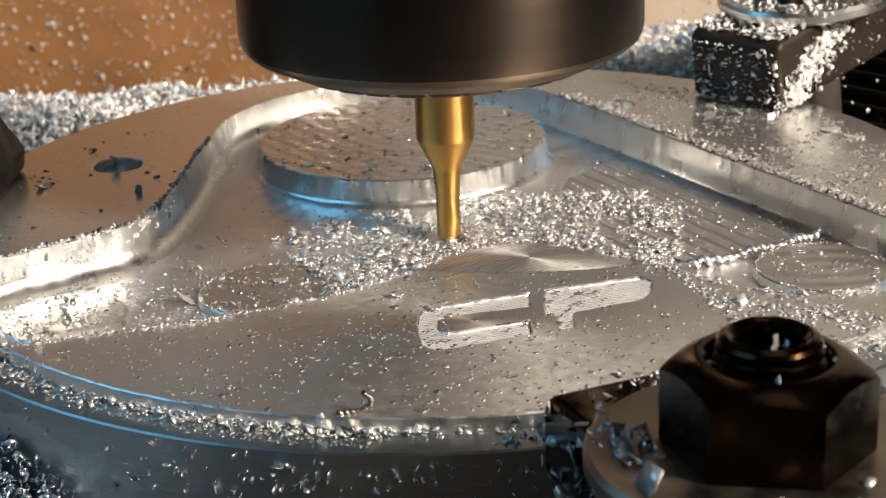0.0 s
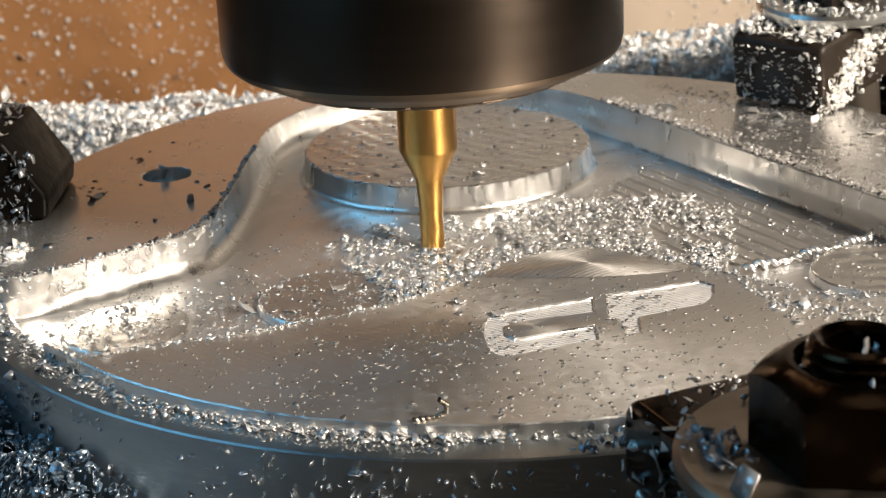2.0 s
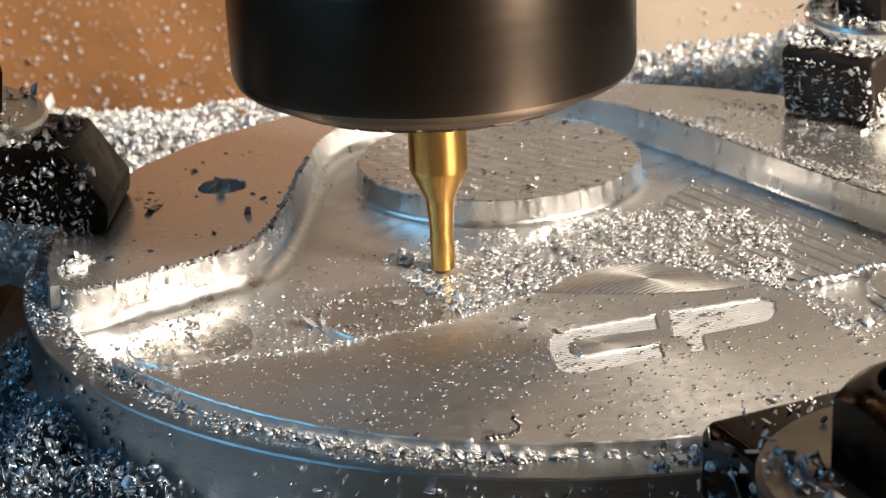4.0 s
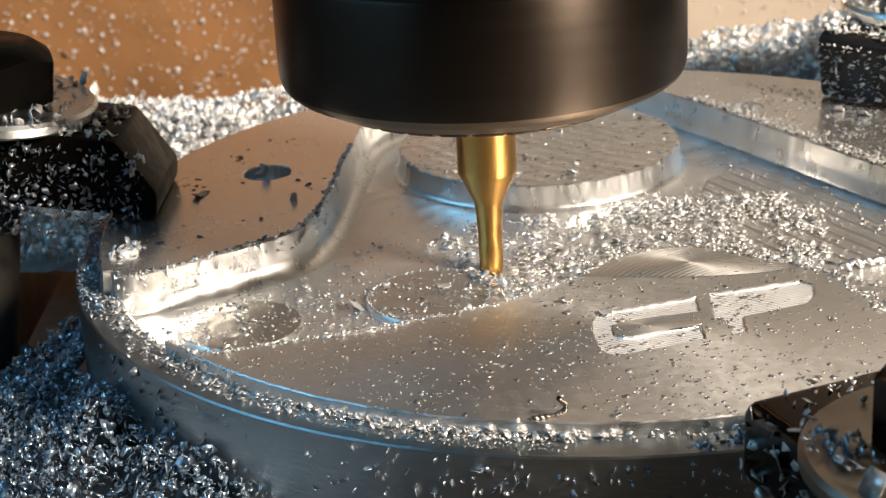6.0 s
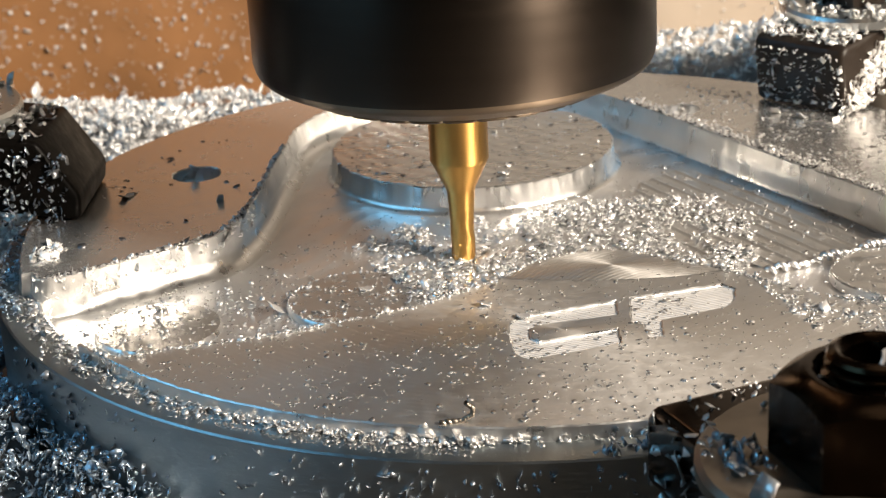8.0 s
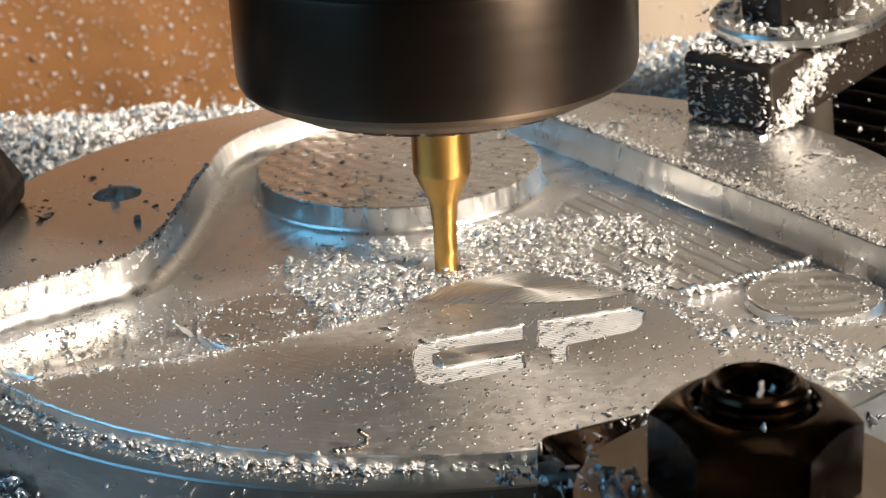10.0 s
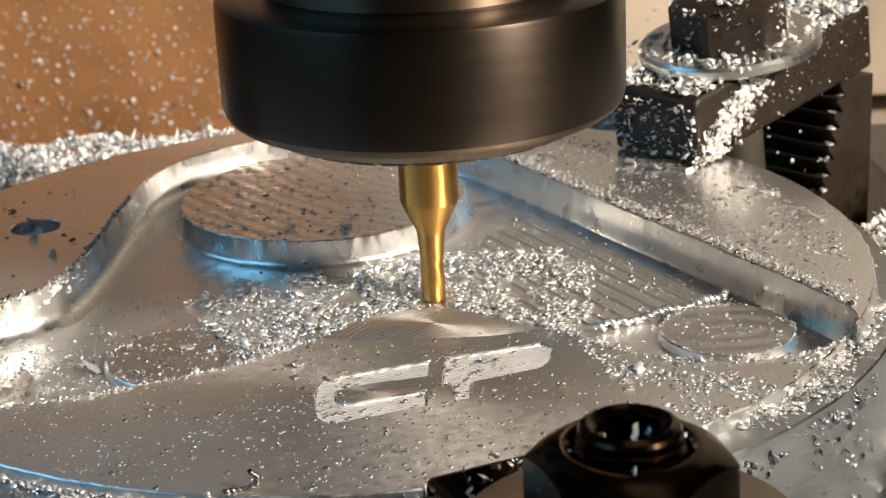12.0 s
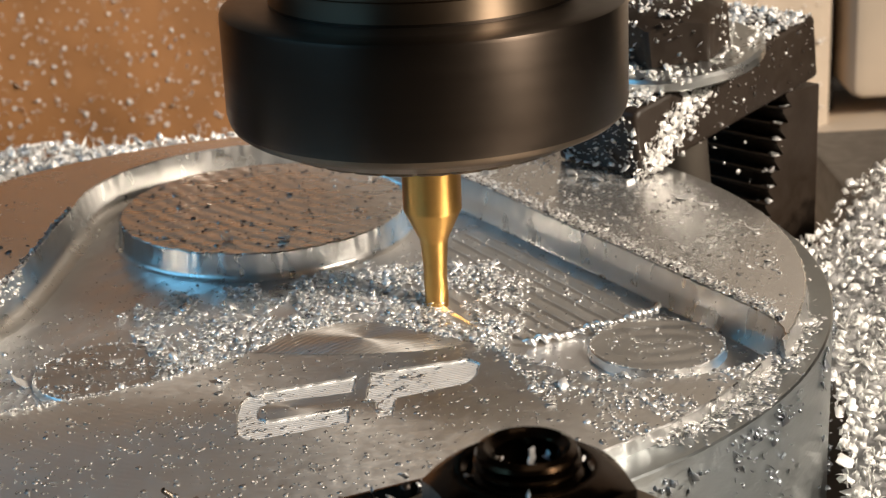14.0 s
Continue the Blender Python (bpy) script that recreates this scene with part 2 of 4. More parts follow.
panel("floor", -900, 900, -900, 900, -215, -200, M_ROOM, "dull brown workshop floor below the machine", "floor")
panel("ceiling", -900, 900, -900, 900, 1000, 1015, M_ROOM, "plain plaster ceiling", "ceiling")
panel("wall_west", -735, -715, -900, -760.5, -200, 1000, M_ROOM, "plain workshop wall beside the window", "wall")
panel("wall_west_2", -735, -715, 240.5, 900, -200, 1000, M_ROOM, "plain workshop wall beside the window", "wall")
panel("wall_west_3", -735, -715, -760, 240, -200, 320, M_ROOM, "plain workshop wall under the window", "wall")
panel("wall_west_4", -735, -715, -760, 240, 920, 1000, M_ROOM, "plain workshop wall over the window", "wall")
panel("wall_east", 900, 915, -900, 900, -200, 1000, M_ROOM, "plain workshop wall", "wall")
panel("wall_south", -900, 900, -915, -900, -200, 1000, M_ROOM, "plain workshop wall", "wall")
panel("wall_north", -900, 900, 900, 915, -200, 1000, M_ROOM, "plain workshop wall", "wall")
panel("backdrop_board", -420, -12, 300, 312, -200, 130, M_BOARD, "brown hardboard splash guard with chips stuck on it", "board")
panel("backdrop_upper", -11, 330, 305, 340, 61, 420, M_TAUPE2, "taupe machine column above the table", "machine column")
panel("backdrop_panel", -11, 119, 303, 340, -200, 60, M_PAINT, "beige painted machine column behind the table", "machine column")
panel("backdrop_wall", -420, -12, 302, 340, 131, 420, M_TAUPE, "plain taupe machine enclosure above the guard", "machine enclosure")
# near-black strip put in the gap in place of its shade
panel("backdrop_gap", 119.5, 124, 318, 330, -200, 60, M_GAP_SHADE, "dark strip standing for the shaded gap beside the machine column", "gap")
panel("backdrop_box", 124.5, 330, 300, 345, -43, 60, M_PAINT, "beige painted machine housing", "machine housing", bevel=4)
panel("backdrop_ledge", 112, 330, 270, 345, -190, -50, M_PAINT, "beige painted lower machine housing", "machine housing", bevel=6)

# ---------- the machine table ----------
table = thing("machine_table", "oily cast iron milling table strewn with chips", "machine table", kind="structure")
riding(table)
SLOTS = (-78, 0, 78)
edges_x = [-190] + [v for s in SLOTS for v in (s - 6, s + 6)] + [190]
for a, b in zip(edges_x[::2], edges_x[1::2]):
    part("table_strip", box(a, b, -130, 125, -24, 0, 0.8), M_IRON, table)
part("table_bed", box(-190, 190, -130, 125, -45, -24.4, 0.8), M_IRON, table)

# ---------- the workpiece ----------
R_DISC, R_LEDGE = 57.0, 53.0
Z_FLOOR, Z_LEDGE, Z_LENS, Z_LAND, Z_BOSS = 20.5, 22.3, 23.7, 24.65, 23.6
BOSS = (-4.7, 25.8)
disc = thing("aluminium_workpiece", "half-milled round aluminium workpiece clamped to the table", "workpiece")
riding(disc)

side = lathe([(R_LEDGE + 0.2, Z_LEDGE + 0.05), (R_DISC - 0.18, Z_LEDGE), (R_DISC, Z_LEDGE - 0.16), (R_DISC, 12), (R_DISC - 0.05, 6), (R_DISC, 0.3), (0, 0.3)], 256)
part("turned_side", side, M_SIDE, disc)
rim_in = lathe([(R_LEDGE + 0.2, Z_LEDGE + 0.05), (R_LEDGE - 0.1, Z_LEDGE - 0.1), (R_LEDGE - 0.2, Z_FLOOR - 0.5)], 256)
part("rim_step", rim_in, M_WALL, disc)
pocket = lathe([(R_LEDGE, Z_FLOOR), (30, Z_FLOOR), (0, Z_FLOOR)], 128)
part("pocket_floor", pocket, M_FLOOR, disc, "milled pocket floor with faint cutter lines")

LEFT_IN = [(-51.2, -14.5), (-49.8, -16.6), (-45.8, -15.0), (-40.5, -11.4), (-35.2, -7.6), (-32.3, -4.5), (-30.8, 0.3), (-29.8, 6.5), (-29.1, 13.0), (-28.4, 20.0), (-27.8, 24.6)]
left_wall = dense(LEFT_IN, 0.5, closed=False)
groove = arc(-4.7, 26.4, 22.8, 178.0, 31.0, 0.5)
RIGHT_IN = [(15.2, 37.4), (17.6, 33.6), (20.9, 27.8), (24.8, 20.7), (30.4, 10.4), (35.7, 1.2), (40.5, -7.6), (44.7, -15.2), (46.6, -18.8), (47.9, -22.6), (47.7, -26.5)]
right_wall = dense(RIGHT_IN, 0.5, closed=False)
R_LAND = 52.3
a_end = math.degrees(math.atan2(right_wall[-1][1], right_wall[-1][0]))
a_start = math.degrees(math.atan2(left_wall[0][1], left_wall[0][0]))
outline = left_wall + groove + right_wall + arc(0, 0, R_LAND + 1.9, a_end, a_start + 360, 0.6)
hole_l, hole_r = arc(-37.6, 15.5, 2.85, 0, 350, 0.35), arc(22.3, 32.2, 2.1, 0, 350, 0.35)
top, wall = prism(outline, Z_FLOOR - 0.02, Z_LAND, (hole_l, hole_r), slope=0.35, rough=0.1, seed=3, cove=2.2, fade=lambda p: min(1, max(0.2, (51.5 - math.hypot(*p)) / 6), max(0.15, (16 - p[0]) / 12)))
part("raised_land", top, M_LAND, disc, "fine-milled raised land with two screw holes", smooth=False)
part("pocket_wall", wall, M_WALL, disc, "bright freshly cut pocket wall", smooth=True)
for x, y, r in ((-37.6, 15.5, 3.0), (22.3, 32.2, 2.2)):
    part("screw_hole", lathe([(r, 0), (r * 0.93, -0.5), (r * 0.9, -7), (0, -8)], 40), M_WALL, disc, "dark countersunk screw hole", at=Matrix.Translation((x * MM, y * MM, (Z_LAND - 0.15) * MM)))

LENS = [(-43.6, -31.5), (-39.7, -34.6), (-33.6, -33.2), (-25.8, -31.5), (-20.5, -29.6), (-13.4, -26.8), (-7.8, -23.4), (-3.7, -20.2), (-0.5, -16.6), (3.5, -14.4), (8.0, -13.6), (11.8, -15.6), (15.5, -18.4),
        (18.9, -20.9), (23.2, -25.4), (26.5, -28.4), (31.5, -30.6), (37.0, -31.2), (41.9, -30.2), (46.0, -27.6)]
lens_top = dense(LENS, 0.5, closed=False)[::-1]
b0 = math.degrees(math.atan2(LENS[0][1], LENS[0][0])) % 360
b1 = math.degrees(math.atan2(LENS[-1][1], LENS[-1][0])) % 360
lens = lens_top + arc(0, 0, R_LEDGE + 0.5, b0, b1, 0.6)


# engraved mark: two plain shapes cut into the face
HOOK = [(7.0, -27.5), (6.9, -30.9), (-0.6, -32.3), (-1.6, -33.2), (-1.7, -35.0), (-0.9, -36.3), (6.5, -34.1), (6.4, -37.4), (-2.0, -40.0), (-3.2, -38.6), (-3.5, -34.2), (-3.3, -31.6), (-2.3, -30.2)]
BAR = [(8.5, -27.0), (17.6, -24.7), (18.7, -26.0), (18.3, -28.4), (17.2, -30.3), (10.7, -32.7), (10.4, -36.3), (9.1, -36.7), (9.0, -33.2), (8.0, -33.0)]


def subdivided(loop, step=0.4):
    out = []
    for i, p in enumerate(loop):
        q = loop[(i + 1) % len(loop)]
        k = max(1, int(math.dist(p, q) / step))
        out += [(p[0] + (q[0] - p[0]) * j / k, p[1] + (q[1] - p[1]) * j / k) for j in range(k)]
    return out


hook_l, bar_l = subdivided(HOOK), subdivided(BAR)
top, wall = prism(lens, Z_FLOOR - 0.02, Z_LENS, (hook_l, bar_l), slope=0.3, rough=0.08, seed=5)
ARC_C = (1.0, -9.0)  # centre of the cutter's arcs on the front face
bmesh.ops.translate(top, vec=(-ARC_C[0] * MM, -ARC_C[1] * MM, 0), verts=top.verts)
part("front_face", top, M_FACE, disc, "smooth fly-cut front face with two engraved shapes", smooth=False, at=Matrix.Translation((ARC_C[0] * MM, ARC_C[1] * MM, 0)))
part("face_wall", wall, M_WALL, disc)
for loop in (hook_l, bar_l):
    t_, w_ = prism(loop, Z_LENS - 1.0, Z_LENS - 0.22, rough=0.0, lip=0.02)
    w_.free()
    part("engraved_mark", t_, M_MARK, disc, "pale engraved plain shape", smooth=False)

# the front face's crest, cut in a pass of its own
crest_edge = dense([(-3.4, -20.4), (-0.4, -17.1), (3.6, -14.9), (8.0, -14.1), (11.6, -16.0), (15.3, -18.8), (18.6, -21.2)], 0.5, closed=False)[::-1]
crest_low = dense([(-3.4, -20.4), (1.5, -21.6), (8.0, -22.4), (14.0, -22.3), (18.6, -21.2)], 0.5, closed=False)[1:-1]
CREST_C = (15.0, -31.0)
t_, w_ = prism([(x - CREST_C[0], y - CREST_C[1]) for x, y in crest_edge + crest_low], Z_LENS - 0.1, Z_LENS + 0.05, lip=0.03, rough=0.03, seed=15)
at = Matrix.Translation((CREST_C[0] * MM, CREST_C[1] * MM, 0))
part("face_crest", t_, M_DOME, disc, "bright crest with fine arc-shaped cutter marks", smooth=False, at=at)
w_.free()

t_, w_ = prism(arc(BOSS[0], BOSS[1], 17.3, 0, 358, 0.4), Z_FLOOR - 0.02, Z_BOSS, slope=0.25, rough=0.16, seed=7, cove=0.9)
part("boss_top", t_, M_BOSS, disc, "round boss top with coarse curved cutter marks", smooth=False)
part("boss_wall", w_, M_WALL, disc)
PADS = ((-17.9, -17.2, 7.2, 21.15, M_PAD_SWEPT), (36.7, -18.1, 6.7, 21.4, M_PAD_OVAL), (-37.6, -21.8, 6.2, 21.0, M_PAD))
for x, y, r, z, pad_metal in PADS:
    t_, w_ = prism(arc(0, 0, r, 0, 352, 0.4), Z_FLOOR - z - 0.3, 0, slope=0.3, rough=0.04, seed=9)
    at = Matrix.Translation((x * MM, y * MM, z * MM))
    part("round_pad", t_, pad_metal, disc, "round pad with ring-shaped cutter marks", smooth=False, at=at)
    part("pad_wall", w_, M_WALL, disc, at=at)


RIDGED = [(12.5, 8), (15, 16), (20, 20.3), (22.0, 19.0), (36.8, -7.8), (25.5, -14.0), (18, -10), (13, -2)]


# ridged patch that the roughing passes left
def ridged(outline, z, pitch, turn, height):
    """Parallel rounded ridges inside a convex outline (mm)."""
    bm = bmesh.new()
    c, s = math.cos(radians(turn)), math.sin(radians(turn))
    uv = [(p[0] * c + p[1] * s, -p[0] * s + p[1] * c) for p in outline]
    v = min(q[1] for q in uv)
    v1 = max(q[1] for q in uv)
    rows, step = [], pitch / 14
    i = 0
    while v < v1:
        xs = []
        for a, b in zip(uv, uv[1:] + uv[:1]):
            if (a[1] - v) * (b[1] - v) < 0:
                xs.append(a[0] + (b[0] - a[0]) * (v - a[1]) / (b[1] - a[1]))
        if len(xs) >= 2:
            rows.append((v, min(xs), max(xs), i))
        v += step
        i += 1
    lines = []
    for v, x0, x1, i in rows:
        h = z + height * (abs(math.cos(math.pi * i / 14)) ** 14 - 0.35)
        line = []
        for k in range(25):
            x = x0 + (x1 - x0) * k / 24
            line.append(bm.verts.new(((x * c - v * s) * MM, (x * s + v * c) * MM, (h + 0.03 * math.sin(x * 0.9 + v)) * MM)))
        lines.append(line)
    for a, b in zip(lines, lines[1:]):
        for k in range(24):
            bm.faces.new((a[k], a[k + 1], b[k + 1], b[k]))
    return bm


part("ridged_floor", ridged(RIDGED, 20.62, 2.0, -62, 0.16), M_RIDGE, disc, "rough-milled floor with parallel ridges")
t_, w_ = prism(subdivided(RIDGED, 0.6), Z_FLOOR - 0.02, 20.58, rough=0.05, seed=12, slope=0.3, lip=0.04)
t_.free()
part("ridge_edge", w_, M_WALL, disc)


# ---------- clamps ----------
def hex_prism(af, z0, z1, chamfer=0.9, turn=0.0, seg=96):
    """A hexagonal head or nut whose corners are rounded off conically at the top."""
    bm = bmesh.new()
    rc = af / math.sqrt(3)
    rings = []
    def rad(a):
        d = (a - turn) % (math.pi / 3) - math.pi / 6
        return af / 2 / math.cos(d)
    for z, cap in ((z0, rc), (z1 - chamfer, rc)):
        rings.append([bm.verts.new((rad(2 * math.pi * i / seg) * MM * math.cos(2 * math.pi * i / seg), rad(2 * math.pi * i / seg) * MM * math.sin(2 * math.pi * i / seg), z * MM)) for i in range(seg)])
    # lower the corners under the cone
    for v, i in zip(rings[1], range(seg)):
        r = rad(2 * math.pi * i / seg)
        v.co.z = (z1 - (r - af * 0.395) * 0.62) * MM
    rings.append([bm.verts.new((af * 0.395 * MM * math.cos(2 * math.pi * i / seg), af * 0.395 * MM * math.sin(2 * math.pi * i / seg), z1 * MM)) for i in range(seg)])
    for a, b in zip(rings, rings[1:]):
        for i in range(seg):
            bm.faces.new((a[i], a[(i + 1) % seg], b[(i + 1) % seg], b[i]))
    bm.faces.new(rings[0])
    return bm, rings[-1]


def nut_mesh(af, height, bore, turn):
    bm, rim = hex_prism(af, 0, height, turn=turn)
    seg = len(rim)
    last = rim
    for r, z in ((bore + 0.3, height), (bore, height - 0.3), (bore, height - 2.5)):
        ring = [bm.verts.new((r * MM * math.cos(2 * math.pi * i / seg), r * MM * math.sin(2 * math.pi * i / seg), z * MM)) for i in range(seg)]
        for i in range(seg):
            bm.faces.new((last[i], last[(i + 1) % seg], ring[(i + 1) % seg], ring[i]))
        last = ring
    return bm


def stud_mesh(r, z0, z1, socket=1.4):
    """A stud end whose worn thread widens downwards, with a rounded rim and a socket in it."""
    prof = [(0, z1 - 3.0), (socket, z1 - 2.8), (socket, z1 - 0.5), (socket + 0.5, z1 - 0.06), (r - 0.75, z1), (r - 0.3, z1 - 0.22), (r - 0.15, z1 - 0.5)]
    z, k = z1 - 0.75, 0
    while z > z0:
        w = min(0.4, 0.16 * k)
        prof += [(r - 0.55 + w, z), (r - 0.05 + w, z - 0.3), (r + w, z - 0.42), (r - 0.12 + w, z - 0.52)]
        z -= 0.78
        k += 1
    prof += [(r - 0.5, z0)]
    return lathe(prof, 64)


def clamp(name, label, m, length, width, thick, nose, washer_r, bolt_at, nut_turn, with_nut, steel):
    """A strap clamp that points along -x, its nose's lower edge at the origin."""
    root = thing(name, label, "clamp", group="strap clamps round the workpiece")
    riding(root, m)
    w = width / 2
    pts = []
    for y in (-w, w):
        pts += [(0, y, 0), (0, y, nose[0]), (nose[1], y, thick), (length, y, thick), (length, y, 0)]
    part("strap", hull(pts, 0.7, 3), steel, root, "dark strap with a bevelled nose")
    part("bolt_shank", lathe([(0, 1), (3.4, 1), (3.4, -25), (0, -25)], 40), M_IRON, root, at=Matrix.Translation((bolt_at * MM, 0, 0)))
    part("washer", lathe([(4.3, thick + 0.1), (4.6, thick + 1.7), (washer_r - 0.4, thick + 1.7), (washer_r, thick + 1.3), (washer_r, thick + 0.4), (washer_r - 0.4, thick + 0.06), (4.3, thick + 0.1)], 96), M_WASHER if with_nut else M_ZINC, root, "browned steel washer" if with_nut else "shiny zinc washer", at=Matrix.Translation((bolt_at * MM, 0, 0)))
    if with_nut:
        part("hex_nut", nut_mesh(12.4, 6.5, 4.05, nut_turn), M_NUTBLK, root, "oily black hexagon nut", at=Matrix.Translation((bolt_at * MM, 0, (thick + 1.75) * MM)))
        part("stud", stud_mesh(3.6, thick + 3, thick + 9.75, 2.15), M_NUTBLK, root, "black threaded stud with a socket end", at=Matrix.Translation((bolt_at * MM, 0, 0)))
    else:
        bm, rim = hex_prism(13.0, 0, 6.2, turn=nut_turn)
        bm.faces.new(rim)
        part("bolt_head", bm, steel, root, "dark hexagon bolt head", at=Matrix.Translation((bolt_at * MM, 0, (thick + 1.75) * MM)))
    return root


def spin(x, y, z, deg):
    return Matrix.Translation((x * MM, y * MM, z * MM)) @ Matrix.Rotation(radians(deg), 4, "Z")


POSE_L = spin(-48.5, 8.0, 24.7, 178.0) @ Matrix.Rotation(radians(-8.0), 4, "Y")
POSE_R = spin(36.8, 30.1, 24.7, 42.0) @ Matrix.Rotation(radians(-8.0), 4, "Y")
clamp("strap_clamp", "black strap clamp with an oily hexagon nut on its stud", spin(12.7, -58.3, 22.3, -67.8), 46, 15.5, 7.0, (5.8, 1.0), 12.2, 18.0, -0.07, True, M_NUTBLK)
clamp("strap_clamp", "dark brown strap clamp covered with chips on a stepped block", POSE_R, 37.5, 13.5, 8.7, (7.9, 1.0), 11.6, 16.0, 0.3, False, M_BROWNED)
clamp("strap_clamp", "black strap clamp with blue-lit chips on it", POSE_L, 42, 15.0, 8.6, (2.8, 5.0), 12.0, 20.4, 0.9, False, M_BLACK)


def step_block(m, steps, depth, width, label, steel):
    """A block with saw steps on its front."""
    root = thing("step_block", label, "step block", group="step blocks under the clamps")
    riding(root, m)
    bm = bmesh.new()
    prof, z, n = [(0, 0)], 0.0, steps
    for i in range(n):
        prof += [(i * depth - 0.7, z + 1.9), (i * depth - 0.7, z + 2.3), ((i + 1) * depth + 0.7, z + 2.25)]
        z += 2.06
    prof += [(n * depth + 6.3, z), (n * depth + 6.3, 0)]
    a = [bm.verts.new((x * MM, -width / 2 * MM, zz * MM)) for x, zz in prof]
    b = [bm.verts.new((x * MM, width / 2 * MM, zz * MM)) for x, zz in prof]
    bm.faces.new(a)
    bm.faces.new(b[::-1])
    for i in range(len(a)):
        j = (i + 1) % len(a)
        bm.faces.new((a[i], a[j], b[j], b[i]))
    part("block", bm, steel, root, smooth=False)
    return root


step_block(spin(53.9, 45.6, 0, 42.0), 14, 0.57, 13.5, "dark brown stepped block with chips in its teeth", M_BROWNED)
step_block(spin(-76.0, 9.0, 0, 178.0), 13, 0.55, 15, "black stepped block beside a heap of chips", M_BLACK)
step_block(spin(24, -94, 0, -67.8), 10, 0.6, 20, "black stepped block under the front clamp", M_BLACK)


# ---------- the spindle ----------
spindle = thing("spindle", "dark steel collet nut with a gold end mill", "spindle")
nut = [(15.6, 62), (15.6, 54.7), (18.2, 54.6), (20.1, 54.5), (20.5, 54.2), (20.62, 53.8), (20.62, 44.0), (20.4, 43.1)]
part("collet_nut", lathe(nut, 160), M_COLLET, spindle, "smooth dark steel collet nut")
part("clamping_ring", lathe([(20.38, 43.1), (20.2, 42.7), (19.6, 42.2), (18.9, 42.0), (17.2, 41.05), (17.0, 41.05), (16.9, 41.3), (15.6, 41.3)], 160), M_NOSE, spindle, "worn bronze-coloured lower edge")


def notched_ring(r, z0, z1, notches, bore):
    """A flat ring with narrow notches in its rim."""
    bm, rings, seg = bmesh.new(), [], notches * 8
    for rr, z, cut in ((r, z1, 1), (r, z0 + 0.15, 1), (r - 0.15, z0, 1), (r - 2.2, z0, 0), (bore + 1.2, z0 + 0.05, 0), (bore, z0 + 0.5, 0)):
        rings.append([bm.verts.new(((rr - (0.35 if cut and i % 8 == 0 else 0)) * MM * math.cos(2 * math.pi * i / seg), (rr - (0.35 if cut and i % 8 == 0 else 0)) * MM * math.sin(2 * math.pi * i / seg), z * MM)) for i in range(seg)])
    for a, b in zip(rings, rings[1:]):
        for i in range(seg):
            bm.faces.new((a[i], a[(i + 1) % seg], b[(i + 1) % seg], b[i]))
    return bm


part("notched_ring", notched_ring(15.9, 40.35, 41.4, 30, 3.2), M_NOSE, spindle, "dark notched ring round the collet")
part("spindle_nose", lathe([(0, 130), (24, 130), (24, 75), (15.9, 72), (15.9, 57.2), (15.65, 57), (15.65, 55)], 128), M_NOSE, spindle, "dark steel spindle nose")
cutter = new("end_mill")
cutter.parent = spindle
tagged(cutter, "gold coated ball end mill")
part("shank", lathe([(0, 45), (3.1, 45), (3.1, 32.1), (3.09, 31.9), (3.0, 31.7), (1.64, 28.8), (1.52, 28.5), (1.48, 28.2), (1.28, 25.6)], 48), M_GOLD, cutter)


def flutes(r, z0, z1, turns, lobes=3, seg=36, rows=44):
    """The fluted, round-nosed cutting end."""
    bm, rings = bmesh.new(), []
    for k in range(rows + 1):
        z = z1 + (z0 - z1) * k / rows
        e = min(1, (z - z0) / 0.5)
        s = math.sqrt(max(0.0, 1 - (1 - e) ** 2))
        twist = turns * 2 * math.pi * k / rows
        ring = []
        for i in range(seg):
            a = 2 * math.pi * i / seg
            f = ((a - twist) * lobes / (2 * math.pi)) % 1
            q = r * s * (1 - 0.04 * math.sin(math.pi * f) ** 2 * min(1, k / 6))
            ring.append(bm.verts.new((q * MM * math.cos(a), q * MM * math.sin(a), z * MM)))
        rings.append(ring)
    for a, b in zip(rings, rings[1:]):
        for i in range(seg):
            bm.faces.new((a[i], a[(i + 1) % seg], b[(i + 1) % seg], b[i]))
    return bm


part("fluted_end", flutes(1.29, 20.45, 25.7, 0.5), M_GOLD, cutter)

# ---------- chips ----------
def chip_shapes():
    """Five bent slivers of swarf, unit long, with thickness."""
    out = []
    for bend, width, taper, twist in ((0.15, 1.1, 0.45, 0.1), (0.35, 0.8, 0.25, 0.4), (0.7, 0.95, 0.7, 0.3), (0.1, 1.35, 0.3, 0.15), (1.4, 0.5, 0.4, 0.9)):
        rows = []
        for k in range(3):
            u = k / 2 - 0.5
            a = bend * u
            r = 1 / bend
            cx, cz = r * math.sin(a), r * (1 - math.cos(a))
            w = width * (1 - (1 - taper) * abs(2 * u)) * (1.15 if k == 1 else 1.0) / 2
            tw = twist * u
            for sy, st in ((-1, -1), (1, -1), (1, 1), (-1, 1)):
                y, z = sy * w, st * 0.022
                y, z = y * math.cos(tw) - z * math.sin(tw), y * math.sin(tw) + z * math.cos(tw)
                rows.append((cx - z * math.sin(a) + (0.35 if k < 2 else -0.25) * y, y + 0.12 * math.sin(5 * k + 9 * bend), cz + z * math.cos(a)))
        out.append(np.array(rows))
    return out


SHAPES = chip_shapes()
QUADS = [(0, 3, 2, 1), (8, 9, 10, 11)]
for _k in range(2):
    for _j in range(4):
        QUADS.append((4 * _k + _j, 4 * _k + (_j + 1) % 4, 4 * _k + 4 + (_j + 1) % 4, 4 * _k + 4 + _j))
QUADS = np.array(QUADS)


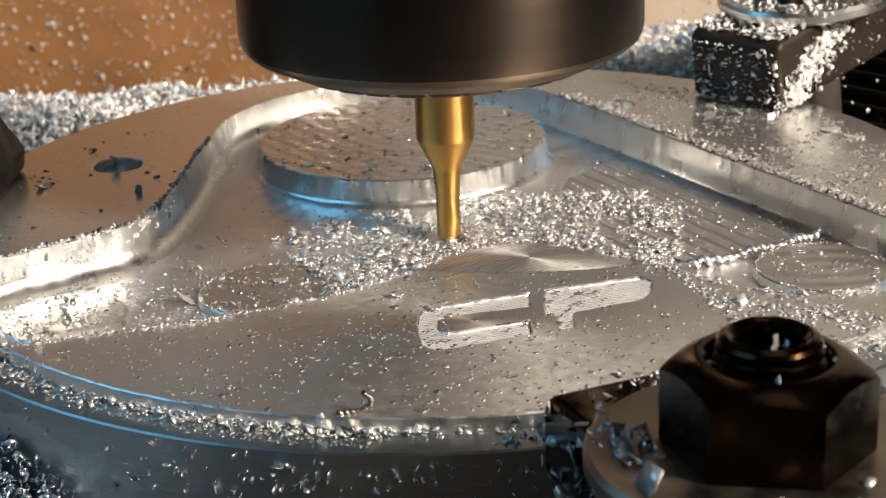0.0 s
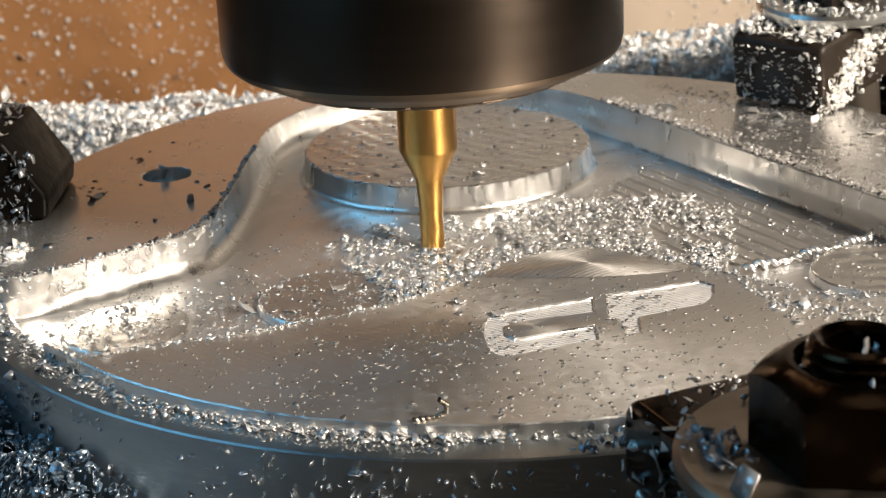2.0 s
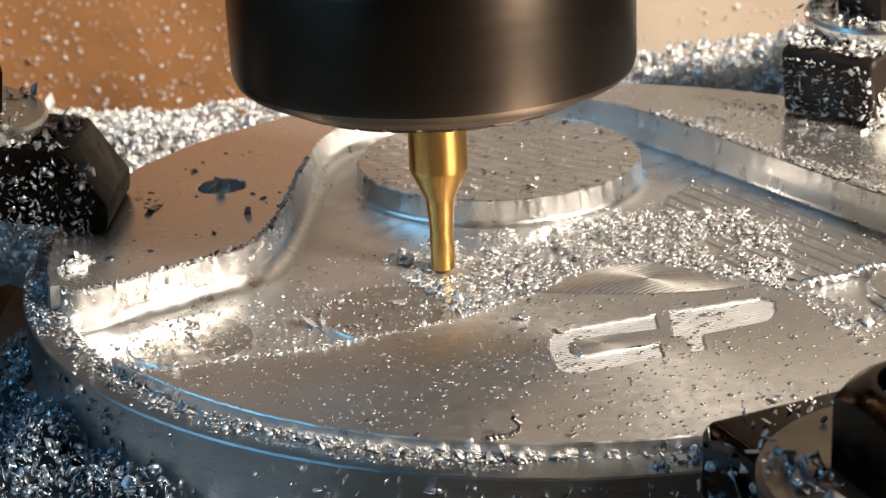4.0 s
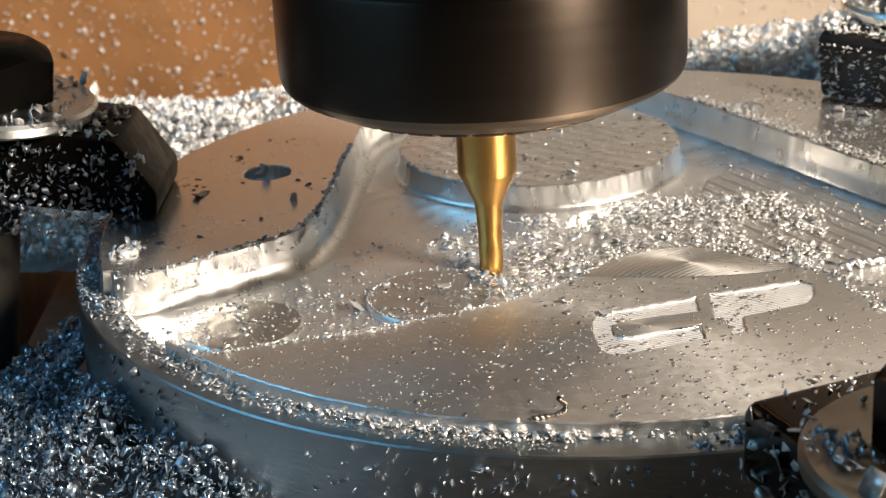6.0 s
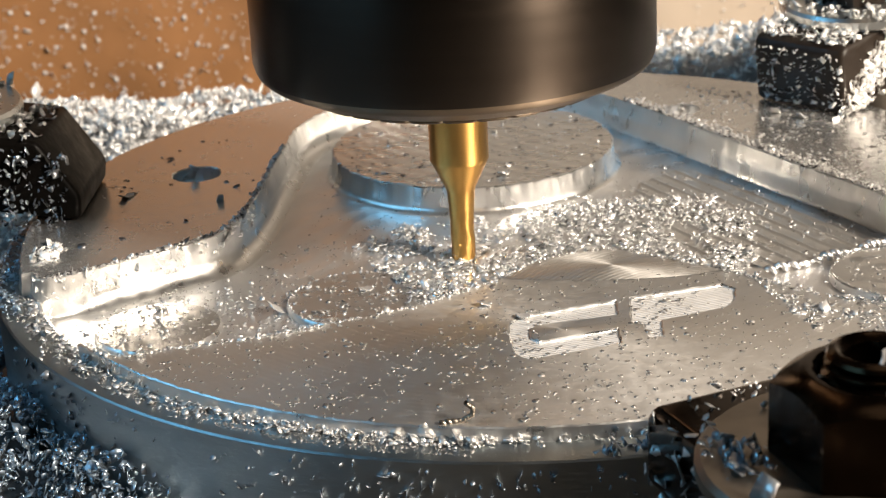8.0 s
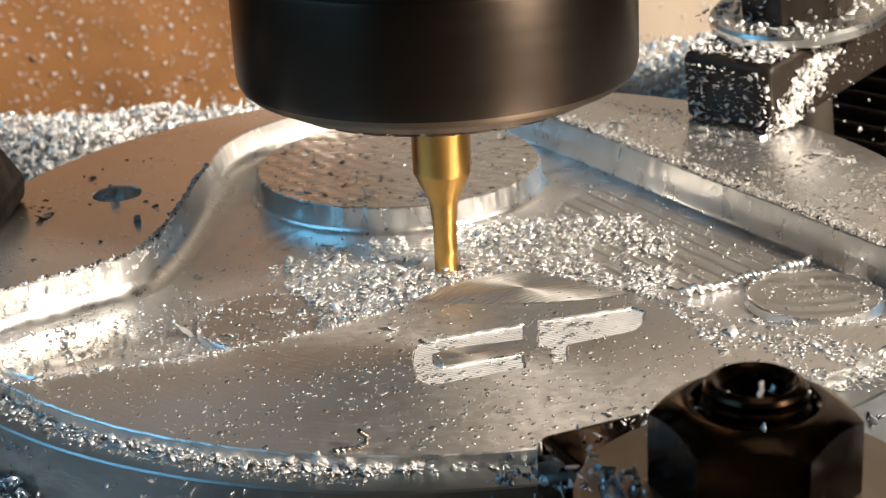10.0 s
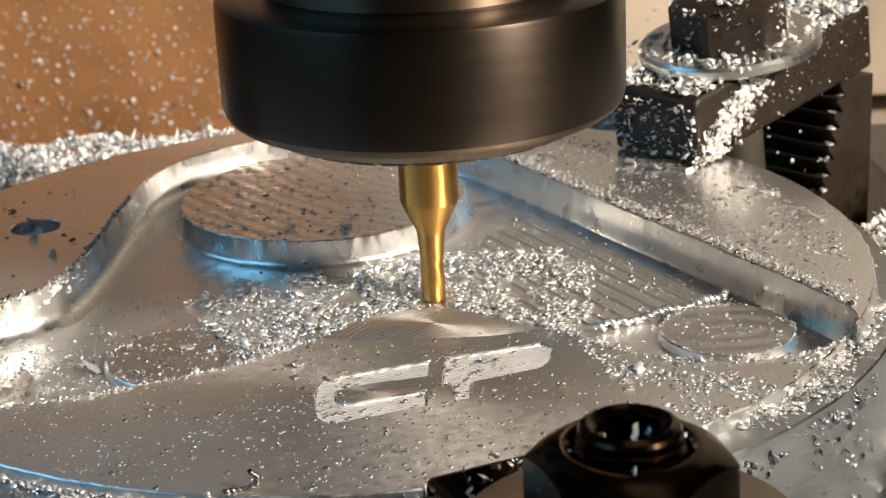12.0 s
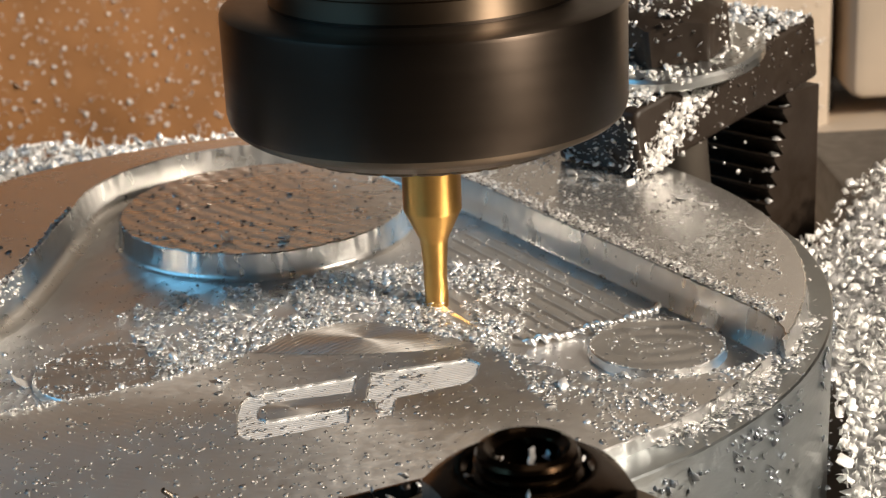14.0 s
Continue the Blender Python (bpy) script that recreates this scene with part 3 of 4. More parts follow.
def chips(name, places, sizes, tilt, label, seed, mat=None, normals=None, rides=True):
    """One object of many loose chips at the given places (mm); tilt: how far they lie off the flat, in radians."""
    rng = np.random.default_rng(seed)
    p = np.asarray(places, float)
    n = len(p)
    if np.ndim(tilt) == 0:
        tilt = np.full(n, tilt)
    ax, ay, az = rng.normal(0, 1, n) * tilt, rng.normal(0, 1, n) * tilt, rng.uniform(0, 2 * np.pi, n)
    cx, sx, cy, sy, cz, sz = np.cos(ax), np.sin(ax), np.cos(ay), np.sin(ay), np.cos(az), np.sin(az)
    zero, one = np.zeros(n), np.ones(n)
    rx = np.stack([one, zero, zero, zero, cx, -sx, zero, sx, cx], 1).reshape(n, 3, 3)
    ry = np.stack([cy, zero, sy, zero, one, zero, -sy, zero, cy], 1).reshape(n, 3, 3)
    rz = np.stack([cz, -sz, zero, sz, cz, zero, zero, zero, one], 1).reshape(n, 3, 3)
    rot = rx @ ry @ rz
    if normals == "front":
        rot = np.array([[1.0, 0, 0], [0, 0, -1], [0, 1, 0]]) @ rot
    size = rng.lognormal(np.log(sizes), 0.35, n)
    pick = rng.integers(0, len(SHAPES), n)
    base = np.stack(SHAPES)[pick] * size[:, None, None] * np.stack([one, rng.uniform(0.6, 1.3, n), one], 1)[:, None, :]
    verts = np.einsum("nij,nkj->nki", rot, base)
    if normals is None:
        verts[:, :, 2] -= verts[:, :, 2].min(1)[:, None] * 0.8
    verts = (verts + p[:, None, :]) * MM
    faces = (QUADS[None] + 12 * np.arange(n)[:, None, None]).reshape(-1, 4)
    me = bpy.data.meshes.new(name)
    me.vertices.add(12 * n)
    me.vertices.foreach_set("co", verts.reshape(-1))
    me.loops.add(faces.size)
    me.loops.foreach_set("vertex_index", faces.reshape(-1))
    me.polygons.add(len(faces))
    me.polygons.foreach_set("loop_start", np.arange(0, faces.size, 4))
    me.update(calc_edges=True)
    me.validate()
    me.materials.append(mat or M_SWARF)
    ob = tagged(new(name, me), label, "metal chips", kind="stuff")
    return riding(ob) if rides else ob


def swarf_material(name, colour, rough, metal=0.62):
    m = bpy.data.materials.new(name)
    m.use_nodes = True
    n, link = m.node_tree.nodes, m.node_tree.links.new
    b = n["Principled BSDF"]
    b.inputs["Metallic"].default_value = metal
    geo = n.new("ShaderNodeNewGeometry")
    ramp = n.new("ShaderNodeMapRange")
    ramp.inputs[3].default_value, ramp.inputs[4].default_value = rough - 0.12, rough + 0.18
    link(geo.outputs["Random Per Island"], ramp.inputs[0])
    link(ramp.outputs[0], b.inputs["Roughness"])
    mix = n.new("ShaderNodeMix")
    mix.data_type = "RGBA"
    mix.inputs[6].default_value = tuple(c * 0.8 for c in colour) + (1,)
    mix.inputs[7].default_value = colour + (1,)
    link(geo.outputs["Random Per Island"], mix.inputs[0])
    link(mix.outputs[2], b.inputs["Base Color"])
    co, no, bu = n.new("ShaderNodeTexCoord"), n.new("ShaderNodeTexNoise"), n.new("ShaderNodeBump")
    no.inputs["Scale"].default_value = 2500
    bu.inputs["Strength"].default_value, bu.inputs["Distance"].default_value = 0.12, 0.00005
    link(co.outputs["Object"], no.inputs["Vector"])
    link(no.outputs[0], bu.inputs["Height"])
    link(bu.outputs[0], b.inputs["Normal"])
    return m


M_SWARF = swarf_material("aluminium swarf", (0.72, 0.71, 0.70), 0.44, 0.82)
M_FLAKE = swarf_material("bright flakes", (0.97, 0.95, 0.92), 0.4, 0.1)
M_DULL = swarf_material("dull pale flakes", (0.46, 0.44, 0.42), 0.5, 0.92)
M_PILE = swarf_material("cut aluminium swarf", (0.88, 0.875, 0.87), 0.36, 0.8)
# near-white, less metallic swarf: strong lamplight is put into the colour
M_WHITE = swarf_material("bright swarf, lit tone", (0.95, 0.94, 0.92), 0.36, 0.42)
# swarf copy whose colour carries the dim blue light of shaded sides
M_BLUE_TINT = swarf_material("dark blue-tinted swarf", (0.40, 0.43, 0.47), 0.34, 0.9)
M_BURR = swarf_material("dark oily burrs", (0.16, 0.16, 0.17), 0.35, 0.9)
M_DUST = swarf_material("fine metal dust", (0.40, 0.39, 0.38), 0.48, 0.95)
# darker, bluer swarf: shade and window blue are put into the colour
M_SHADED = swarf_material("blue-shaded swarf", (0.46, 0.55, 0.64), 0.30, 0.88)
RNG = np.random.default_rng(11)


def disc_top(x, y):
    """Height of the workpiece (mm) under a place, for loose chips."""
    r = math.hypot(x, y)
    if r > R_DISC:
        return 0.0
    if inside(x, y, LENS_POLY):
        return Z_LENS
    if r > R_LEDGE:
        return Z_LEDGE
    if inside(x, y, LAND_POLY):
        return Z_LAND
    if math.hypot(x - BOSS[0], y - BOSS[1]) < 17.2:
        return Z_BOSS
    for a, b, c, z, _ in PADS:
        if math.hypot(x - a, y - b) < c:
            return z
    return Z_FLOOR + 0.1


def inside(x, y, poly):
    hit = False
    j = len(poly) - 1
    for i in range(len(poly)):
        if (poly[i][1] > y) != (poly[j][1] > y) and x < (poly[j][0] - poly[i][0]) * (y - poly[i][1]) / (poly[j][1] - poly[i][1]) + poly[i][0]:
            hit = not hit
        j = i
    return hit


LENS_POLY, LAND_POLY = lens[::4], outline[::4]


def on_top(points, lift=0.0):
    return [(x, y, disc_top(x, y) + lift) for x, y in points]


def along(line, count, spread, bias=(0, 0)):
    """Random places near a line, denser near it."""
    seg = [math.dist(a, b) for a, b in zip(line, line[1:])]
    cum = np.cumsum([0] + seg)
    s = RNG.uniform(0, cum[-1], count)
    out = []
    for v in s:
        i = min(len(seg) - 1, int(np.searchsorted(cum, v)) - 1 if v > 0 else 0)
        t = (v - cum[i]) / max(seg[i], 1e-6)
        a, b = line[i], line[i + 1]
        d = RNG.normal(0, spread, 2)
        out.append((a[0] + (b[0] - a[0]) * t + d[0] + bias[0], a[1] + (b[1] - a[1]) * t + d[1] + bias[1]))
    return out


def patch(poly, count, clump=0.0, lump=0.12):
    """Random places inside an outline; clump: 0 even, towards 1 in drifts."""
    xs, ys = [p[0] for p in poly], [p[1] for p in poly]
    out = []
    while len(out) < count:
        x, y = RNG.uniform(min(xs), max(xs)), RNG.uniform(min(ys), max(ys))
        if not inside(x, y, poly):
            continue
        if clump and noise.noise((x * lump, y * lump, 3.0)) * 1.6 + 0.5 < RNG.uniform(0, 1) * clump + (1 - clump) * 0.2:
            continue
        out.append((x, y))
    return out


# piles that the cutter has thrown up in the pocket
PILE = [(-19, -2), (-14, -14), (-5, -15.5), (1, -12.5), (8, -11.2), (14, -14), (20, -17.5), (24, -10), (25, 3), (22, 9), (12, 9.5), (2, 6.5), (-6, 5.6), (-13, 5)]
pile = patch(PILE, 5600, 1.0, 0.26)
pile_z = [(x, y, disc_top(x, y) + max(0, RNG.normal(0.02, 0.30)) * (1.3 if noise.noise((x * 0.22, y * 0.22, 3)) > 0 else 0.7)) for x, y in pile]
chips("chip_pile", pile_z, 0.42, 0.30, "drift of bright aluminium chips in the pocket", 1, M_PILE)
ridge_line = [(-12, -18), (-6, -16.8), (0, -12.6), (6, -11.0), (11, -12.8), (16, -16.4), (21, -21), (25, -25.5), (30, -29.2)]
crest = along(ridge_line, 1700, 0.8)
chips("chip_pile", [(x, y, disc_top(x, y) + abs(RNG.normal(0.1, 0.5))) for x, y in crest], 0.45, 0.5, "ridge of aluminium chips along the front face's edge", 2, M_PILE)
back_line = [(3, 6.5), (10, 6.0), (17, 5.0), (24, 2.0)]
chips("chip_pile", [(x, y, disc_top(x, y) + abs(RNG.normal(0.1, 0.4))) for x, y in along(back_line, 1000, 1.5)], 0.44, 0.32, "drift of bright chips before the boss", 3, M_PILE)

# loose chips on the faces
chips("loose_chips", on_top(along(lens_top[::-1], 2200, 0.28, (0, 0.05))), 0.26, 0.5, "fine burrs along the front face's edge", 4)
chips("loose_chips", on_top(patch(lens, 900, 0.85, 0.13)), 0.23, 0.14, "fine loose chips on the front face", 5, M_DUST)
chips("loose_chips", on_top(patch([(20, -22), (30, -30), (45, -28), (50, -18), (44, -38), (30, -44), (24, -36)], 800, 0.7, 0.2)), 0.32, 0.22, "loose chips by the pocket's end", 6)
chips("loose_chips", on_top(patch([(-46, -26), (-30, -30), (-14, -26), (-10, -16), (-18, -8), (-30, -8), (-44, -16)], 650, 0.8, 0.15)), 0.3, 0.35, "loose chips on the pocket floor", 7)
chips("loose_chips", on_top(patch([(8, 10), (20, 24), (34, 2), (46, -20), (40, -26), (26, -16)], 420, 0.75, 0.2)), 0.3, 0.18, "loose chips on the ridged floor", 8)
chips("loose_chips", on_top(along(right_wall, 1700, 0.75, (0.9, 0.6))), 0.27, 0.25, "chips along the raised land's edge", 9)
chips("loose_chips", on_top(patch([(21, 29), (46, -16), (50, -18), (52, -2), (48, 20), (36, 37), (24, 44)], 560, 0.8, 0.12)), 0.32, 0.14, "loose chips on the raised land", 10)
chips("loose_chips", on_top(along(left_wall, 900, 0.18, (-0.1, 0.12))), 0.3, 0.5, "burrs along the raised land's edge", 12)
chips("loose_chips", on_top(patch([(-50, -13), (-31, 0), (-29, 20), (-27, 32), (-38, 32), (-50, 10)], 34, 0.2)), 0.38, 0.2, "few dark chips on the raised land", 13, M_BURR)
boss_pts = [(BOSS[0] + r * math.cos(a), BOSS[1] + r * math.sin(a)) for r, a in zip(17 * np.sqrt(RNG.uniform(0, 1, 40)), RNG.uniform(0, 6.28, 40))]
chips("loose_chips", on_top(boss_pts), 0.5, 0.3, "few chips on the boss", 14)
chips("loose_chips", [(-37.6 + RNG.normal(0, 0.8), 15.5 + RNG.normal(0, 0.7), 24.2 + RNG.uniform(0, 1.2)) for _ in range(3)], 1.0, 1.0, "chips standing in the screw hole", 15)

burr_pts = [(BOSS[0] + r * math.cos(a), BOSS[1] + r * math.sin(a)) for r, a in zip(17 * np.sqrt(RNG.uniform(0, 1, 190)), RNG.uniform(0, 6.28, 190))]
chips("loose_chips", on_top(burr_pts), 0.33, 0.12, "dark torn burrs on the boss", 61, M_BURR)
chips("loose_chips", on_top(along(right_wall, 260, 0.25, (0.15, 0.1))), 0.3, 0.6, "dark burrs along the raised land's edge", 62, M_BURR)
chips("loose_chips", on_top(along(left_wall, 240, 0.2, (-0.12, 0.12))), 0.32, 0.6, "dark burrs along the raised land's edge", 69, M_BURR)
chips("loose_chips", on_top(patch([(-47, -20), (-30, -32), (-12, -24), (-14, -4), (-22, 6), (-28, -4)], 700, 0.6, 0.2)), 0.24, 0.3, "fine chips strewn over the pocket floor", 63, M_DUST)
rim_fine = [((53.4 + RNG.uniform(0, 2.6)) * math.cos(a), (53.4 + RNG.uniform(0, 2.6)) * math.sin(a), Z_LEDGE) for a in np.radians(RNG.uniform(196, 262, 1500))]
chips("loose_chips", rim_fine, 0.22, 0.35, "fine grey chips on the lower rim", 64, M_DUST)

for px, py, pr, pz, _ in PADS[:2]:
    rim = arc(px, py, pr - 0.1, 20, 250 if px < 0 else 380, 0.5)
    chips("loose_chips", on_top(along(rim, 150 if px < 0 else 260, 0.12)), 0.2, 0.5, "bright burrs round a pad's edge", 71)
chips("loose_chips", on_top(patch(lens, 520, 0.85, 0.11)), 0.34, 0.05, "flat pale flakes lying on the front face", 72, M_DULL)
chips("loose_chips", on_top(patch([(21, 29), (46, -16), (50, -18), (52, -2), (48, 20), (36, 37), (24, 44)], 300, 0.85, 0.15)), 0.36, 0.05, "flat pale flakes lying on the raised land", 73, M_DULL)
hang = []
for x, y in along(left_wall[:int(len(left_wall) * 0.62)], 170, 0.1):
    u = RNG.uniform(0, 1) ** 1.6
    hang.append((x + 0.35 * u, y - 0.45 * u, Z_LAND - 0.1 - 2.0 * u))
chips("loose_chips", hang, 0.42, 0.7, "torn chips hanging on the cut pocket wall", 74, M_WHITE, normals=True)
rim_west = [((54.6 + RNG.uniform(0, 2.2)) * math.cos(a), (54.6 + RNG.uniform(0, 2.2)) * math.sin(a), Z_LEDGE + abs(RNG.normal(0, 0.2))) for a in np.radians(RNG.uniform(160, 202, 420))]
chips("loose_chips", rim_west, 0.4, 0.5, "chips on the lower rim beside the heap, tinted as if in blue light", 75, M_SHADED)

tip = [(RNG.normal(-50.6, 1.0), RNG.normal(-9.0, 1.4)) for _ in range(40)]
chips("loose_chips", on_top(tip), 0.6, 0.5, "clump of torn chips at the raised land's corner", 76, M_WHITE)

# fine dust over the whole workpiece
dust = [(r * math.cos(a), r * math.sin(a)) for r, a in zip(52 * np.sqrt(RNG.uniform(0, 1, 3400)), RNG.uniform(0, 6.2832, 3400))]
dust = [(x, y) for x, y in dust if noise.noise((x * 0.09, y * 0.09, 7)) > -0.25 and not (x < -24 and y > -12)]
chips("fine_dust", on_top(dust), 0.15, 0.35, "fine metal dust on the milled faces", 19, M_DUST)

# chips on the rim and the side
rim_pts = []
for _ in range(1500):
    q = RNG.uniform()
    a = radians(RNG.normal(254, 7) if q < 0.5 else RNG.uniform(198, 262) if q < 0.88 else RNG.uniform(262, 300))
    if a > radians(264) and RNG.uniform() < 0.45:
        continue
    r = min(56.8, 53.3 + abs(RNG.normal(0, 0.55 if a > radians(236) else 1.3)))
    rim_pts.append((r * math.cos(a), r * math.sin(a), Z_LEDGE + abs(RNG.normal(0, 0.25))))
chips("loose_chips", rim_pts, 0.38, 0.4, "line of chips on the lower rim", 16)
rim_dark = [((53.8 + RNG.uniform(0, 3)) * math.cos(a), (53.8 + RNG.uniform(0, 3)) * math.sin(a), Z_LEDGE + abs(RNG.normal(0, 0.4))) for a in np.radians(RNG.normal(278, 3.5, 80))]
chips("loose_chips", rim_dark, 0.5, 0.7, "dark blue-tinted chips on the rim beside the front clamp", 66, M_SHADED)
rim_r = []
for _ in range(1100):
    a = radians(RNG.uniform(-52, -16) if RNG.uniform() < 0.92 else RNG.uniform(-16, 14))
    r = min(56.9, 52.6 + abs(RNG.normal(0, 1.6)))
    rim_r.append((r * math.cos(a), r * math.sin(a), Z_LEDGE + abs(RNG.normal(0, 0.3))))
chips("loose_chips", rim_r, 0.36, 0.35, "warm-lit chips on the lower rim", 17)
side_pts = []
for _ in range(2100):
    a = radians(RNG.uniform(205, 305) if RNG.uniform() < 0.5 else RNG.uniform(305, 375))
    if noise.noise((a * 14, 0.5, 2)) + 0.25 < RNG.uniform(0, 0.8):
        continue
    side_pts.append(((R_DISC + 0.15) * math.cos(a), (R_DISC + 0.15) * math.sin(a), RNG.uniform(2, 22) if RNG.uniform() < 0.6 else 21.5 - abs(RNG.normal(0, 2))))
chips("loose_chips", side_pts, 0.45, 1.2, "chips stuck to the disc's side, tinted as in blue shade", 18, M_BLUE_TINT, normals=True)


# heaps on the table
def heap(name, poly, height, count, size, label, seed, lump=0.08, mat=None, paint=None):
    """A mound under loose chips. height(x, y) in mm."""
    pts = patch(poly, count)
    def h(x, y):
        return max(0.2, height(x, y) * (1 + 0.18 * noise.noise((x * lump, y * lump, seed))) + 1.2 * noise.noise((x * 0.3, y * 0.3, seed + 5)))
    ob = chips(name, [(x, y, h(x, y) - RNG.uniform(0, 1.0)) for x, y in pts], size, 0.9, label, seed, mat or paint)
    xs, ys = [p[0] for p in poly], [p[1] for p in poly]
    bm = bmesh.new()
    grid = {}
    step = 1.6
    for i in range(int((max(xs) - min(xs)) / step) + 1):
        for j in range(int((max(ys) - min(ys)) / step) + 1):
            x, y = min(xs) + i * step, min(ys) + j * step
            if inside(x, y, poly):
                grid[i, j] = bm.verts.new((x * MM, y * MM, max(0.1, h(x, y) - 2.6 + 0.8 * noise.noise((x * 0.9, y * 0.9, 1))) * MM))
    for (i, j), v in grid.items():
        q = [grid.get(k) for k in ((i, j), (i + 1, j), (i + 1, j + 1), (i, j + 1))]
        if None not in q:
            bm.faces.new(q)
    base = new("packed_chips", mesh_of(bm, "packed_chips", M_PACKED_SHADED if mat else M_PACKED, False))
    tagged(base, "packed fine chips under a heap", "metal chips", kind="stuff")
    riding(base)
    return ob


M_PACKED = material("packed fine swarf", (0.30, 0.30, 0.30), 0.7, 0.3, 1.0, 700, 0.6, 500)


# near-black copy of M_PACKED: shade between the left heap's chips as colour
M_PACKED_SHADED = material("packed swarf, shaded tone", (0.05, 0.055, 0.06), 0.5, 0.6, 1.0, 900, 0.6, 700)


def from_disc(x, y):
    return math.hypot(x, y) - R_DISC


HEAP_RISE = 0.19
ring_l = [(x, y) for x, y in arc(0, 0, 57.4, 176, 236, 2)]
heap("chip_heap", ring_l + [(-42, -74), (-72, -84), (-102, -52), (-112, 0), (-84, 24)], lambda x, y: 18.6 - 0.60 * from_disc(x, y) - 0.16 * abs(y + 32) + (2 if y < -50 else 0), 36000, 0.48, "heap of chips leaning on the disc, coloured as in blue shade", 21, mat=M_SHADED)
heap("chip_heap", [(-120, 44), (-58, 40), (-40, 54), (-6, 62), (30, 60), (62, 66), (66, 92), (-20, 94), (-120, 92)], lambda x, y: 15.6 - (0.9 if x > 5 else 0.35) * max(0, 68 - y) - 0.45 * max(0, y - 84) + HEAP_RISE * max(0, x), 19000, 0.7, "heap of bright chips behind the disc", 22, paint=M_WHITE)
ring_r = arc(0, 0, 58.2, -34, 24, 2)
heap("chip_heap", ring_r + [(66, 36), (86, 62), (130, 60), (130, -60), (70, -52)], lambda x, y: 11.3 - 0.10 * abs(x - 76) + 0.11 * min(40, max(-30, y)), 17000, 0.7, "heap of bright chips beside the disc", 23, paint=M_WHITE)

# chips that lie on the clamps
def on_clamp(m, x0, x1, w, z, count, size, seed, label, face=0.0, skip=None):
    pts = []
    while len(pts) < count:
        x, y = RNG.uniform(x0, x1), RNG.uniform(-w, w)
        if skip and math.hypot(x - skip[0], y) < skip[1]:
            continue
        v = m @ Vector((x * MM, y * MM, z * MM))
        pts.append(tuple(c / MM for c in v))
    return chips("loose_chips", pts, size, 0.6, label, seed, M_WHITE if m is CL_R else None)


CL_F, CL_R, CL_L = spin(12.7, -58.3, 22.3, -67.8), POSE_R, POSE_L
on_clamp(CL_F, 0.8, 10, 6.8, 7.0, 80, 0.42, 131, "chips on the front clamp")
on_clamp(CL_F, 7, 28, 10.5, 8.75, 40, 0.7, 32, "chips on the front clamp's washer", skip=(18, 7.6))
drift = [tuple(c / MM for c in (CL_F @ Vector((RNG.normal(14.2, 1.5) * MM, RNG.normal(-8.4, 0.9) * MM, (8.75 + abs(RNG.normal(0, 0.4))) * MM)))) for _ in range(60)]
chips("loose_chips", drift, 0.7, 0.6, "dark blue-tinted chips gathered on the washer beside the nut", 38, M_BLUE_TINT)
on_clamp(CL_R, 1, 37, 6.5, 8.7, 720, 0.6, 33, "chips on the clamp beside the stepped block", skip=(16, 11))
on_clamp(CL_R, 6, 26, 10, 10.45, 300, 0.5, 34, "chips on the clamp's washer", skip=(16, 6.5))
on_clamp(CL_R, 11, 21, 5.0, 16.6, 110, 0.5, 35, "chips on the bolt head")
on_clamp(CL_L, 5, 40, 7.2, 8.6, 220, 0.6, 36, "chips on the clamp beside the heap", skip=(20.4, 11))
on_clamp(CL_L, 11, 30, 10, 10.3, 160, 0.7, 37, "chips on the clamp's washer", skip=(20.4, 6.5))


def on_face(m, x0, x1, y0, y1, z0, z1, count, size, seed, label, mat=None):
    pts = [tuple(c / MM for c in (m @ Vector((RNG.uniform(x0, x1) * MM, RNG.uniform(y0, y1) * MM, RNG.uniform(z0, z1) * MM)))) for _ in range(count)]
    return chips("loose_chips", pts, size, 1.2, label, seed, mat, normals=True)


bevel = []
for _ in range(200):
    u = RNG.uniform(0, 1)
    bevel.append(tuple(v / MM for v in (CL_R @ Vector((-0.12 * MM, RNG.uniform(-6.6, 6.6) * MM, (0.4 + u * 7.4) * MM)))))
chips("loose_chips", bevel, 0.42, 0.5, "chips stuck to the clamp's oily nose", 41, M_WHITE, normals=True)
head = []
for a in RNG.uniform(0, 2 * np.pi, 170):
    head.append(tuple(v / MM for v in (CL_R @ Vector(((16 + 7.0 * math.cos(a)) * MM, 7.0 * math.sin(a) * MM, RNG.uniform(10.5, 16.5) * MM)))))
chips("loose_chips", head, 0.42, 1.0, "chips stuck to the bolt head", 67, M_WHITE, normals=True)
band = []
for _ in range(620):
    u = RNG.uniform(0, 1)
    band.append(tuple(v / MM for v in (CL_R @ Vector(((u * 11.5 + RNG.normal(1.2, 2.0)) * MM, (-6.9 + RNG.uniform(0, 0.2)) * MM, min(8.6, max(0.2, 1.5 + u * 7 + RNG.normal(-1.0, 1.1))) * MM)))))
chips("loose_chips", band, 0.6, 1.0, "bright chips caught on the clamp's bevelled side", 42, M_WHITE, normals=True)
on_face(CL_L, 1.5, 40, 7.3, 8.3, -3.0, 7.6, 1200, 0.5, 43, "chips stuck to the clamp's side, tinted as if lit blue", M_BLUE_TINT)
on_face(CL_F, 0, 16, -7.9, -7.75, -2, 7.0, 60, 0.8, 44, "chips stuck to the front clamp's side")
on_face(CL_F, 14, 22, -4.4, 4.4, 15.1, 15.3, 9, 0.7, 45, "chips on the oily nut")
on_face(spin(53.9, 45.6, 0, 42.0), -0.5, 6, -6.6, 6.6, 2, 24, 30, 0.5, 46, "chips in the block's teeth")

